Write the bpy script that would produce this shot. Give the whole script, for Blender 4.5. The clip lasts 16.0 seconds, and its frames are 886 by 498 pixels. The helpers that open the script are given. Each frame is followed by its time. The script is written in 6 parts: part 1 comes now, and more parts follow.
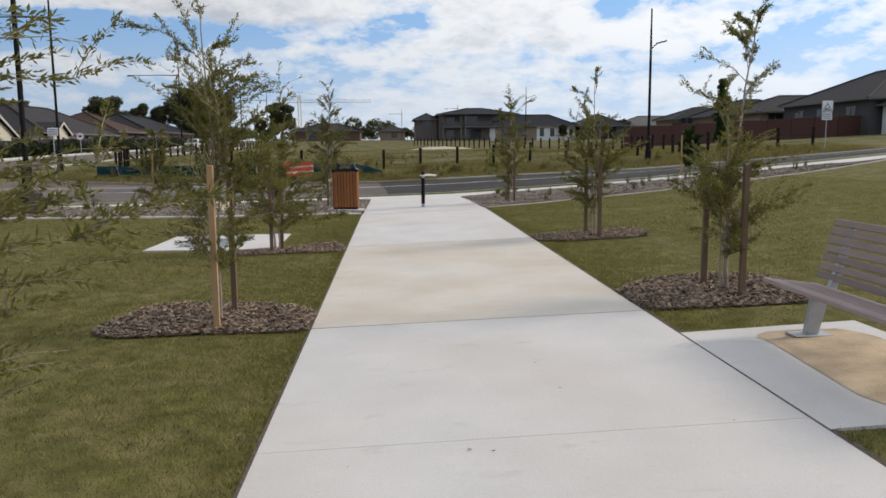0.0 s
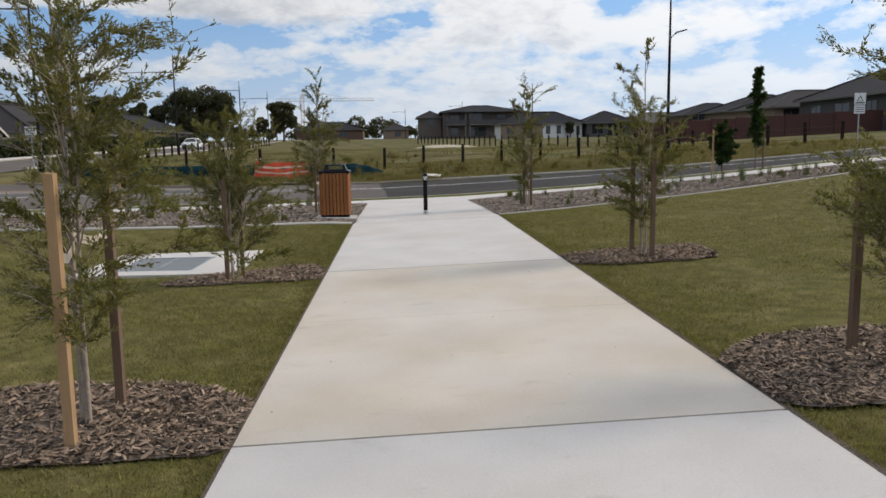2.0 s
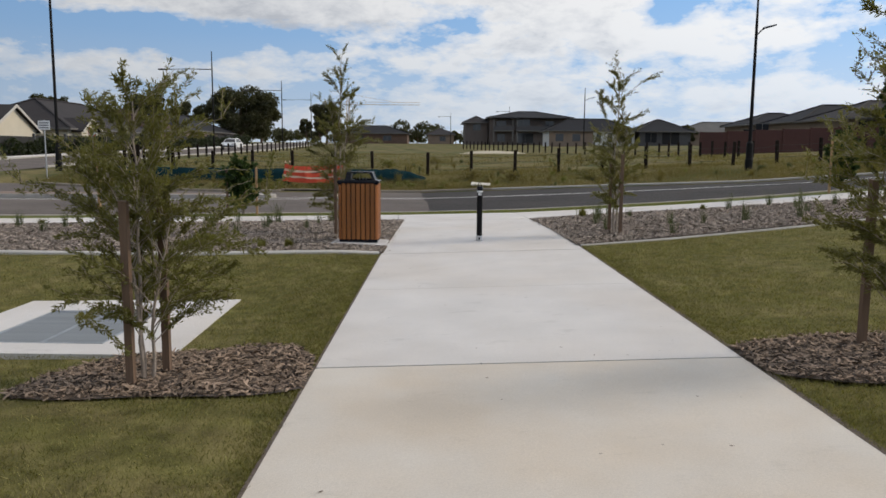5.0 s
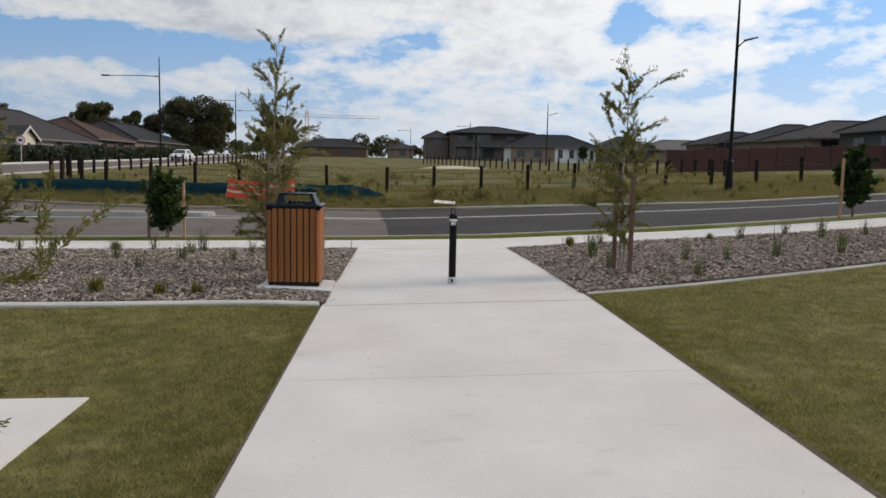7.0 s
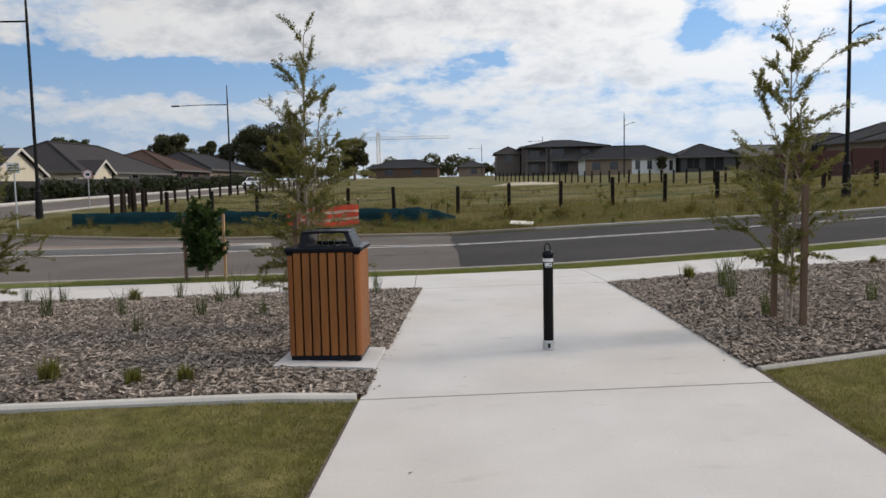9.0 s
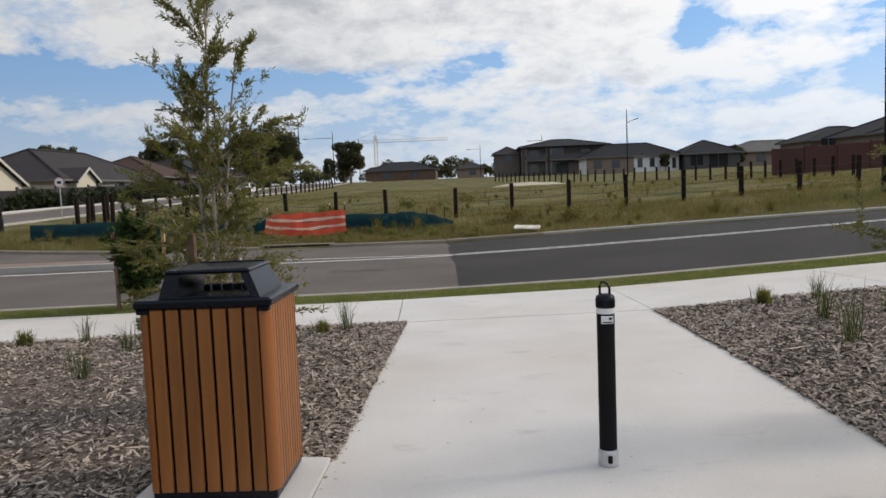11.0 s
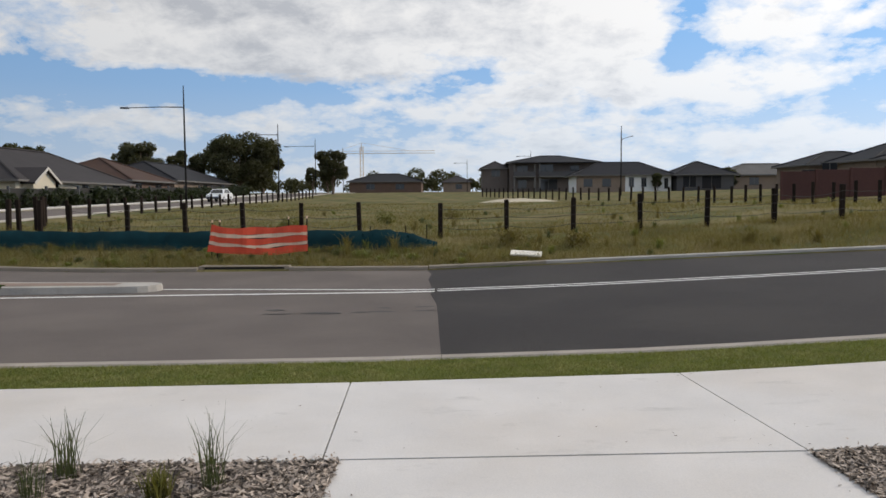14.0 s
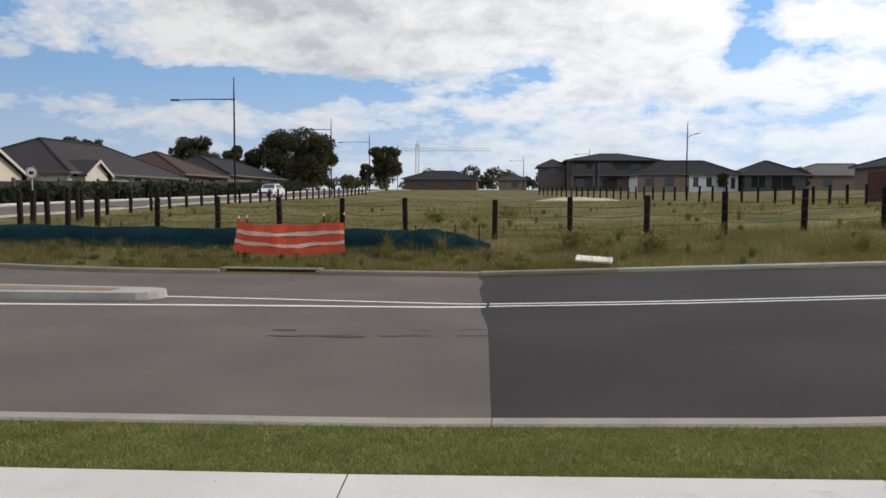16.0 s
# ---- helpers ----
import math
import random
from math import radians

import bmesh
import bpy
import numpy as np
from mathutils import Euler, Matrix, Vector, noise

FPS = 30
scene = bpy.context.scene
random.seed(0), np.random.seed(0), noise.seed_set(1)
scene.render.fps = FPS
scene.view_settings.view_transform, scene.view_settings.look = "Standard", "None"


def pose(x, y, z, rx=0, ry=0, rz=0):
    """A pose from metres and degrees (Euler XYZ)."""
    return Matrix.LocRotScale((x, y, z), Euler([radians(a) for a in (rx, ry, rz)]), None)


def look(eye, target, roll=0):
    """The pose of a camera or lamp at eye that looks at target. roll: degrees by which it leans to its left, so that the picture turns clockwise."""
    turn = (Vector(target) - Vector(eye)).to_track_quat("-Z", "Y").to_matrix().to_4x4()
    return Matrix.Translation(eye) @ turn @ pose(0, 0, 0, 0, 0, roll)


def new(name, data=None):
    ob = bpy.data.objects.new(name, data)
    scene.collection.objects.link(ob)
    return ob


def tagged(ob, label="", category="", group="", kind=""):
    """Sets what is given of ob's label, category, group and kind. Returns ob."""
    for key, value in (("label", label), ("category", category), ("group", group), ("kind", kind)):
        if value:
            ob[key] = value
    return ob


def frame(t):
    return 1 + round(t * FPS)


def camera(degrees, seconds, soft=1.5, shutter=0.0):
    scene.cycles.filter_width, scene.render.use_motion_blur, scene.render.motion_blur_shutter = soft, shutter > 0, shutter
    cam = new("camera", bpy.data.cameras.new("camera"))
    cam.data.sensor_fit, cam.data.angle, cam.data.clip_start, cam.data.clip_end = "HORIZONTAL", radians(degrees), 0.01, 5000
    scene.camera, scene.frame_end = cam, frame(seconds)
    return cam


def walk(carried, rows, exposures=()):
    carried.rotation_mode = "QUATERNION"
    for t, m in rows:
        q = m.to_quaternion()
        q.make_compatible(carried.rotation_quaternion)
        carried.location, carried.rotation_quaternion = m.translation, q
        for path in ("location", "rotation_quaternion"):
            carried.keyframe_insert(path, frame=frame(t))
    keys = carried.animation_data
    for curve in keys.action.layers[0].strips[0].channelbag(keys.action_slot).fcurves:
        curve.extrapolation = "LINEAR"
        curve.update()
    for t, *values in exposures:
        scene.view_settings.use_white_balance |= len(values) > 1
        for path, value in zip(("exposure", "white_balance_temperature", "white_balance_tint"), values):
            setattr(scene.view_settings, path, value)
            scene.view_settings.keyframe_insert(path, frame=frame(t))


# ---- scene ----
cam = camera(60.2, 16.0, soft=1.6)
PATH = [
    (0, (-0.761, -1.645, 1.541), (-0.632, 0.333, 1.276), -0.5),
    (0.5, (-0.715, -0.950, 1.523), (-0.746, 1.030, 1.242), -0.3),
    (1, (-0.694, -0.235, 1.507), (-0.621, 1.740, 1.202), -1.8),
    (1.5, (-0.631, 0.451, 1.514), (-0.588, 2.431, 1.234), -0.7),
    (2, (-0.604, 1.138, 1.510), (-0.487, 3.116, 1.241), -0.8),
    (2.5, (-0.605, 1.843, 1.504), (-0.591, 3.823, 1.221), -0.3),
    (3, (-0.595, 2.521, 1.520), (-0.571, 4.510, 1.317), -1.0),
    (3.5, (-0.621, 3.266, 1.509), (-0.585, 5.246, 1.228), 0.9),
    (4, (-0.698, 3.960, 1.516), (-0.592, 5.937, 1.233), 0.1),
    (4.2, (-0.683, 4.247, 1.505), (-0.644, 6.227, 1.227), 0.6),
    (6.3, (-0.619, 7.377, 1.453), (-0.626, 9.363, 1.216), 0.6),
    (6.5, (-0.634, 7.641, 1.448), (-0.628, 9.624, 1.186), 1.2),
    (7, (-0.669, 8.387, 1.495), (-0.553, 10.372, 1.280), 1.2),
    (7.5, (-0.641, 9.101, 1.461), (-0.695, 11.084, 1.210), -0.2),
    (8, (-0.624, 9.812, 1.502), (-0.615, 11.802, 1.307), 0.3),
    (8.5, (-0.629, 10.515, 1.517), (-0.703, 12.507, 1.349), 0.2),
    (9, (-0.651, 11.226, 1.516), (-0.729, 13.218, 1.347), -1.2),
    (9.2, (-0.640, 11.490, 1.501), (-0.704, 13.483, 1.345), -1.8),
    (11.3, (-0.653, 14.624, 1.486), (-0.733, 16.616, 1.318), -2.3),
    (11.5, (-0.695, 14.901, 1.523), (-0.824, 16.885, 1.304), -1.0),
    (12, (-0.715, 15.647, 1.554), (-0.801, 17.639, 1.402), 0.0),
    (12.5, (-0.703, 16.373, 1.554), (-0.760, 18.366, 1.402), -0.4),
    (13, (-0.740, 17.130, 1.560), (-0.809, 19.119, 1.361), -1.2),
    (13.5, (-0.735, 17.832, 1.572), (-0.733, 19.829, 1.455), -0.1),
    (14, (-0.729, 18.602, 1.513), (-0.764, 20.598, 1.384), -0.4),
    (14.5, (-0.721, 19.337, 1.473), (-0.765, 21.309, 1.144), -1.6),
    (15, (-0.725, 19.985, 1.489), (-0.902, 21.959, 1.219), -1.5),
    (15.5, (-0.704, 20.648, 1.479), (-0.854, 22.633, 1.289), -1.2),
    (16, (-0.771, 21.295, 1.459), (-0.948, 23.282, 1.325), 0.3),
]
walk(cam, [(t, look(eye, target, roll)) for t, eye, target, roll in PATH], exposures=[(0, -0.24, 6600, 10), (0.5, -0.32, 6600, 10), (1.5, -0.29, 6620, 10), (2.5, -0.29, 6660, 10), (3, -0.38, 6640, 10), (3.5, -0.40, 6640, 10), (4, -0.38, 6640, 10), (6.5, -0.35, 6640, 10), (7.5, -0.30, 6680, 10), (12, -0.28, 6680, 10), (13.8, -0.27, 6680, 10), (14.5, -0.32, 6680, 10), (15, -0.17, 6680, 10), (15.5, -0.20, 6680, 10), (16, -0.18, 6680, 10)])

# ---------------- world, sun ----------------
SUN_EL, SUN_AZ = 33.0, 12.0          # degrees above the horizon; degrees from +x towards +y
world = bpy.data.worlds.new("sky_world")
scene.world = world
world.use_nodes = True
wn, wl = world.node_tree.nodes, world.node_tree.links
wn.clear()


def wnode(kind, **kw):
    n = wn.new(kind)
    for k, v in kw.items():
        n.inputs[k].default_value = v
    return n


sky = wn.new("ShaderNodeTexSky")
sky.sky_type, sky.sun_disc = "NISHITA", False
sky.sun_elevation, sky.sun_rotation = radians(SUN_EL), radians(90 - SUN_AZ)
sky.air_density, sky.dust_density, sky.ozone_density = 1.0, 0.6, 1.5


def wmath(op, a, b=None, c=None):
    n = wn.new("ShaderNodeMath")
    n.operation = op
    for i, v in enumerate((a, b, c)):
        if v is None:
            continue
        if isinstance(v, (int, float)):
            n.inputs[i].default_value = v
        else:
            wl.new(v, n.inputs[i])
    return n.outputs[0]


def wramp(fac, stops):
    n = wn.new("ShaderNodeValToRGB")
    n.color_ramp.elements[0].position, n.color_ramp.elements[0].color = stops[0][0], (*stops[0][1], 1)
    n.color_ramp.elements[1].position, n.color_ramp.elements[1].color = stops[-1][0], (*stops[-1][1], 1)
    for p, c in stops[1:-1]:
        e = n.color_ramp.elements.new(p)
        e.color = (*c, 1)
    wl.new(fac, n.inputs["Fac"])
    return n.outputs["Color"]


geo = wn.new("ShaderNodeTexCoord")
sep = wn.new("ShaderNodeSeparateXYZ")
wl.new(geo.outputs["Generated"], sep.inputs[0])
up = wmath("MAXIMUM", sep.outputs[2], 0.0)
flat = wmath("ADD", up, 0.34)
cu, cv = wmath("DIVIDE", sep.outputs[0], flat), wmath("DIVIDE", sep.outputs[1], flat)
cxy = wn.new("ShaderNodeCombineXYZ")
wl.new(cu, cxy.inputs[0]), wl.new(cv, cxy.inputs[1])
CLOUD_SHIFT = (7.4, 2.3, 0.0)
off = wn.new("ShaderNodeVectorMath")
off.operation = "ADD"
wl.new(cxy.outputs[0], off.inputs[0])
off.inputs[1].default_value = CLOUD_SHIFT


def wnoise(scale, detail, rough, distort=0.0, src=None):
    n = wnode("ShaderNodeTexNoise", Scale=scale, Detail=detail, Roughness=rough, Distortion=distort)
    wl.new(src or off.outputs[0], n.inputs["Vector"])
    return n.outputs["Fac"]


def puffs(scale, src=None):
    n = wnode("ShaderNodeTexVoronoi", Scale=scale, Detail=4.0, Roughness=0.55, Lacunarity=2.3)
    n.normalize = True
    wl.new(src or off.outputs[0], n.inputs["Vector"])
    return wmath("SUBTRACT", 1.0, n.outputs["Distance"])


def cloud_mass(src=None):
    big = wnoise(1.35, 3.0, 0.5, 0.0, src)
    fine = wmath("ADD", wmath("MULTIPLY", wnoise(5.2, 11.0, 0.62, 0.2, src), 0.55), wmath("MULTIPLY", puffs(10.0, src), 0.45))
    return wmath("ADD", wmath("MULTIPLY", big, 0.46), wmath("MULTIPLY", fine, 0.54))


# the lie of the clouds: (sideways, height, half width, half height, more or less cloud)
CLOUDS = [(-0.27, 0.20, 0.16, 0.055, 0.13), (-0.13, 0.165, 0.12, 0.035, 0.11), (0.09, 0.225, 0.22, 0.05, 0.12), (0.19, 0.195, 0.08, 0.035, 0.09),
          (0.17, 0.145, 0.13, 0.018, 0.10), (0.38, 0.20, 0.10, 0.034, 0.15), (0.36, 0.140, 0.16, 0.022, 0.10), (-0.06, 0.118, 0.12, 0.016, 0.07), (-0.30, 0.095, 0.16, 0.012, 0.05),
          (-0.36, 0.140, 0.20, 0.023, -0.22), (0.02, 0.150, 0.06, 0.016, -0.10), (0.275, 0.185, 0.020, 0.035, -0.12), (0.46, 0.235, 0.06, 0.020, -0.10)]
SHADED = [(-0.24, 0.235, 0.08, 0.018, 0.05), (-0.15, 0.152, 0.12, 0.010, 0.065), (0.17, 0.128, 0.06, 0.012, 0.06), (-0.42, 0.225, 0.10, 0.02, 0.05), (0.05, 0.205, 0.10, 0.008, 0.03), (0.36, 0.165, 0.10, 0.008, 0.04)]


def laid(spots, wob):
    total = None
    for cx_, cz_, rx_, rz_, amount in spots:
        ex = wmath("DIVIDE", wmath("SUBTRACT", sep.outputs[0], cx_), rx_)
        ez_ = wmath("DIVIDE", wmath("SUBTRACT", wmath("ADD", up, wob), cz_), rz_)
        g_ = wmath("MULTIPLY", wmath("EXPONENT", wmath("MULTIPLY", wmath("ADD", wmath("MULTIPLY", ex, ex), wmath("MULTIPLY", ez_, ez_)), -1.0)), amount)
        total = g_ if total is None else wmath("ADD", total, g_)
    return wmath("MULTIPLY", total, wmath("GREATER_THAN", sep.outputs[1], 0.0))


wobble = wmath("MULTIPLY", wmath("SUBTRACT", wnoise(4.0, 4.0, 0.6), 0.5), 0.06)
tall_bias = wramp(up, [(0.0, (0.515,) * 3), (0.06, (0.505,) * 3), (0.11, (0.485,) * 3), (0.18, (0.475,) * 3), (0.30, (0.55,) * 3)])
mass = wmath("ADD", wmath("ADD", cloud_mass(), wmath("SUBTRACT", tall_bias, 0.52)), laid(CLOUDS, wobble))
cover = wramp(mass, [(0.497, (0, 0, 0)), (0.520, (0.45, 0.45, 0.45)), (0.575, (1, 1, 1))])
lower = wn.new("ShaderNodeVectorMath")
lower.operation = "ADD"
wl.new(off.outputs[0], lower.inputs[0])
lower.inputs[1].default_value = (-0.05, -0.10, 0.0)
under = cloud_mass(lower.outputs[0])
thick = wmath("ADD", wmath("ADD", wmath("MULTIPLY", under, 0.75), wmath("MULTIPLY", mass, 0.25)), wmath("ADD", laid(SHADED, wobble), wmath("MULTIPLY", wmath("SUBTRACT", wnoise(9.0, 8.0, 0.65, 0.3), 0.5), 0.32)))
cloud_col = wramp(thick, [(0.46, (9.1, 9.3, 9.6)), (0.565, (9.1, 9.25, 9.5)), (0.625, (7.7, 7.95, 8.4)), (0.70, (5.5, 5.85, 6.5))])
blue = wn.new("ShaderNodeMix")
blue.data_type = "RGBA"
wl.new(sky.outputs[0], blue.inputs["A"])
blue.inputs["Factor"].default_value = 0.7
blue.inputs["B"].default_value = (2.3, 5.2, 9.9, 1)
haze = wn.new("ShaderNodeMix")
haze.data_type = "RGBA"
hazef = wramp(up, [(0.0, (0.9, 0.9, 0.9)), (0.07, (0.55, 0.55, 0.55)), (0.14, (0.18, 0.18, 0.18)), (0.22, (0, 0, 0))])
wl.new(hazef, haze.inputs["Factor"])
haze.inputs["B"].default_value = (5.9, 6.9, 8.2, 1)
mixc = wn.new("ShaderNodeMix")
mixc.data_type = "RGBA"
wl.new(cover, mixc.inputs["Factor"])
wl.new(blue.outputs["Result"], mixc.inputs["A"])
wl.new(cloud_col, mixc.inputs["B"])
wl.new(mixc.outputs["Result"], haze.inputs["A"])
bg = wnode("ShaderNodeBackground", Strength=0.114)
# the sunward half of the sky is brighter
glow = wn.new("ShaderNodeVectorMath")
glow.operation = "SCALE"
wl.new(haze.outputs["Result"], glow.inputs[0])
wl.new(wmath("ADD", wmath("MULTIPLY", sep.outputs[0], 0.38), 1.0), glow.inputs["Scale"])
wl.new(glow.outputs[0], bg.inputs["Color"])
wout = wn.new("ShaderNodeOutputWorld")
wl.new(bg.outputs[0], wout.inputs[0])

sun_data = bpy.data.lights.new("sun", "SUN")
sun_data.energy, sun_data.angle, sun_data.color = 2.5, radians(12.0), (1.0, 0.90, 0.77)
sun = new("sun", sun_data)
_e, _a = radians(SUN_EL), radians(SUN_AZ)
sun.matrix_world = look((40 * math.cos(_e) * math.cos(_a), 40 * math.cos(_e) * math.sin(_a), 40 * math.sin(_e)), (0, 0, 0))

# ---------------- materials ----------------
def material(name, base, rough=0.8, metal=0.0, var=0.0, var_scale=3.0, fine_var=0.0, fine_scale=60.0, bump=0.0,
             bump_scale=80.0, tint=None, spec=0.4, stretch=None, island=0.0, objrand=0.0, tint_scale=None, specks=0.0):
    """A procedural surface: base colour varied at two scales, with fine relief."""
    m = bpy.data.materials.new(name)
    m.use_nodes = True
    nt = m.node_tree
    nd, lk = nt.nodes, nt.links
    b = nd["Principled BSDF"]
    b.inputs["Roughness"].default_value, b.inputs["Metallic"].default_value = rough, metal
    b.inputs["Specular IOR Level"].default_value = spec
    tc = nd.new("ShaderNodeTexCoord")
    vec = tc.outputs["Object"]
    if stretch:
        mp = nd.new("ShaderNodeMapping")
        mp.inputs["Scale"].default_value = stretch
        lk.new(vec, mp.inputs[0])
        vec = mp.outputs[0]

    def nz(scale, detail=4.0):
        n = nd.new("ShaderNodeTexNoise")
        n.inputs["Scale"].default_value, n.inputs["Detail"].default_value = scale, detail
        lk.new(vec, n.inputs["Vector"])
        return n.outputs["Fac"]

    def mth(op, a, c):
        n = nd.new("ShaderNodeMath")
        n.operation = op
        for i, v in enumerate((a, c)):
            if isinstance(v, (int, float)):
                n.inputs[i].default_value = v
            else:
                lk.new(v, n.inputs[i])
        return n.outputs[0]

    gain = None

    def add(fac, amount):
        nonlocal gain
        g = mth("ADD", mth("MULTIPLY", mth("SUBTRACT", fac, 0.5), 2 * amount), 1.0)
        gain = g if gain is None else mth("MULTIPLY", gain, g)

    if var:
        add(nz(var_scale), var * 1.6)
    if fine_var:
        add(nz(fine_scale, 2.0), fine_var * 1.6)
    if island:
        gi = nd.new("ShaderNodeNewGeometry")
        add(gi.outputs["Random Per Island"], island)
    if objrand:
        oi = nd.new("ShaderNodeObjectInfo")
        add(oi.outputs["Random"], objrand)
    col = nd.new("ShaderNodeRGB")
    col.outputs[0].default_value = (*base, 1)
    cout = col.outputs[0]
    if tint:
        mx = nd.new("ShaderNodeMix")
        mx.data_type = "RGBA"
        rp = nd.new("ShaderNodeValToRGB")
        rp.color_ramp.elements[0].position, rp.color_ramp.elements[1].position = 0.42, 0.64
        lk.new(nz(tint_scale or var_scale * 0.6, 5.0), rp.inputs[0])
        lk.new(rp.outputs[0], mx.inputs["Factor"])
        lk.new(cout, mx.inputs["A"])
        mx.inputs["B"].default_value = (*tint, 1)
        cout = mx.outputs["Result"]
    if specks:
        # scattered dirt spots, few and of unequal size
        vo = nd.new("ShaderNodeTexVoronoi")
        vo.inputs["Scale"].default_value = specks
        lk.new(vec, vo.inputs["Vector"])
        sc = nd.new("ShaderNodeSeparateColor")
        lk.new(vo.outputs["Color"], sc.inputs[0])
        size = mth("MULTIPLY", mth("POWER", sc.outputs[0], 9.0), 0.065)
        spot = mth("MULTIPLY", mth("LESS_THAN", vo.outputs["Distance"], size), 0.45)
        smear = nd.new("ShaderNodeValToRGB")
        smear.color_ramp.elements[0].position, smear.color_ramp.elements[1].position = 0.60, 0.80
        mp2 = nd.new("ShaderNodeMapping")
        mp2.inputs["Scale"].default_value = (1.0, 2.2, 1.0)
        lk.new(vec, mp2.inputs[0])
        n2 = nd.new("ShaderNodeTexNoise")
        n2.inputs["Scale"].default_value, n2.inputs["Detail"].default_value, n2.inputs["Roughness"].default_value = 1.7, 8.0, 0.65
        lk.new(mp2.outputs[0], n2.inputs["Vector"])
        lk.new(n2.outputs["Fac"], smear.inputs[0])
        dirt = mth("MULTIPLY", mth("SUBTRACT", 1.0, spot), mth("SUBTRACT", 1.0, mth("MULTIPLY", smear.outputs[0], 0.28)))
        gain = dirt if gain is None else mth("MULTIPLY", gain, dirt)
    if gain is not None:
        vm = nd.new("ShaderNodeVectorMath")
        vm.operation = "SCALE"
        lk.new(cout, vm.inputs[0])
        lk.new(gain, vm.inputs["Scale"])
        cout = vm.outputs[0]
    lk.new(cout, b.inputs["Base Color"])
    if bump:
        bp = nd.new("ShaderNodeBump")
        bp.inputs["Strength"].default_value, bp.inputs["Distance"].default_value = min(bump, 1.0), 0.01
        lk.new(nz(bump_scale, 3.0), bp.inputs["Height"])
        lk.new(bp.outputs[0], b.inputs["Normal"])
    return m


def leafy(name, base, tint, island=0.35, var=0.0, tint_scale=2.2):
    """Foliage: leaves differ one by one, and let some light through."""
    m = material(name, base, rough=0.55, island=island, tint=tint, tint_scale=tint_scale, var=var, var_scale=9.0, spec=0.3)
    nt = m.node_tree
    b, out = nt.nodes["Principled BSDF"], nt.nodes["Material Output"]
    tr = nt.nodes.new("ShaderNodeBsdfTranslucent")
    tr.inputs["Color"].default_value = (base[0] * 1.7, base[1] * 1.7, base[2] * 0.9, 1)
    ms = nt.nodes.new("ShaderNodeMixShader")
    ms.inputs[0].default_value = 0.36
    nt.links.new(b.outputs[0], ms.inputs[1])
    nt.links.new(tr.outputs[0], ms.inputs[2])
    nt.links.new(ms.outputs[0], out.inputs["Surface"])
    return m


CONCRETE = material("concrete", (0.57, 0.545, 0.525), 0.85, var=0.09, var_scale=1.4, fine_var=0.08, fine_scale=90, bump=0.25,
                    bump_scale=160, tint=(0.545, 0.505, 0.468), tint_scale=0.45, specks=6.0)
CONCRETE_TAN = material("concrete_stained", (0.575, 0.528, 0.468), 0.85, var=0.10, var_scale=1.2, fine_var=0.08, fine_scale=90, bump=0.25,
                        bump_scale=160, tint=(0.545, 0.470, 0.385), tint_scale=0.7, specks=6.0)
CONCRETE_EDGE = material("kerb_concrete", (0.50, 0.47, 0.43), 0.9, var=0.12, var_scale=2.5, fine_var=0.10, fine_scale=60, bump=0.3)
KERB_OLD = material("old_kerb_concrete", (0.25, 0.21, 0.165), 0.9, var=0.2, var_scale=1.5, fine_var=0.15, fine_scale=40, bump=0.4)
KERB_MID = material("grey_kerb_concrete", (0.37, 0.345, 0.31), 0.9, var=0.2, var_scale=1.5, fine_var=0.15, fine_scale=40, bump=0.4)
KERB_EDGE = material("worn_kerb_concrete", (0.31, 0.275, 0.235), 0.9, var=0.2, var_scale=2.0, fine_var=0.15, fine_scale=40, bump=0.4)
JOINT = material("joint_filler", (0.045, 0.042, 0.04), 0.95)
RUST = material("soil_stain", (0.41, 0.32, 0.22), 0.95, var=0.4, var_scale=3.5, fine_var=0.15, fine_scale=60, bump=0.3, tint=(0.52, 0.40, 0.27))
LAWN = material("lawn", (0.116, 0.108, 0.034), 0.95, var=0.5, var_scale=6.0, fine_var=0.35, fine_scale=70, bump=0.9, bump_scale=110,
                tint=(0.165, 0.140, 0.056), tint_scale=2.6, spec=0.1)
VERGE = material("verge_turf", (0.120, 0.130, 0.036), 0.95, var=0.4, var_scale=2.5, fine_var=0.35, fine_scale=70, bump=0.9, bump_scale=110, spec=0.1)
FIELD = material("dry_field", (0.142, 0.116, 0.050), 0.95, var=0.5, var_scale=0.5, fine_var=0.3, fine_scale=9, bump=0.8, bump_scale=14,
                 tint=(0.070, 0.080, 0.026), tint_scale=0.45, spec=0.1)
SOIL = material("mulch_bed", (0.118, 0.095, 0.080), 0.95, var=0.2, var_scale=2.0, fine_var=0.45, fine_scale=50, bump=1.0, bump_scale=60, spec=0.1)
CHIP = material("wood_chip", (0.280, 0.232, 0.194), 0.9, island=0.95, spec=0.2)
CHIP_BROWN = material("brown_bark_chip", (0.222, 0.162, 0.118), 0.9, island=0.95, spec=0.2)
ASPHALT_OLD = material("asphalt_weathered", (0.120, 0.102, 0.093), 0.9, var=0.12, var_scale=0.35, fine_var=0.16, fine_scale=140, bump=0.5,
                       bump_scale=180, tint=(0.142, 0.121, 0.109), tint_scale=0.5, spec=0.15)
ASPHALT_NEW = material("asphalt_fresh", (0.039, 0.035, 0.034), 0.85, var=0.12, var_scale=0.35, fine_var=0.2, fine_scale=140, bump=0.5,
                       bump_scale=180, tint=(0.049, 0.044, 0.041), tint_scale=0.4, spec=0.15)
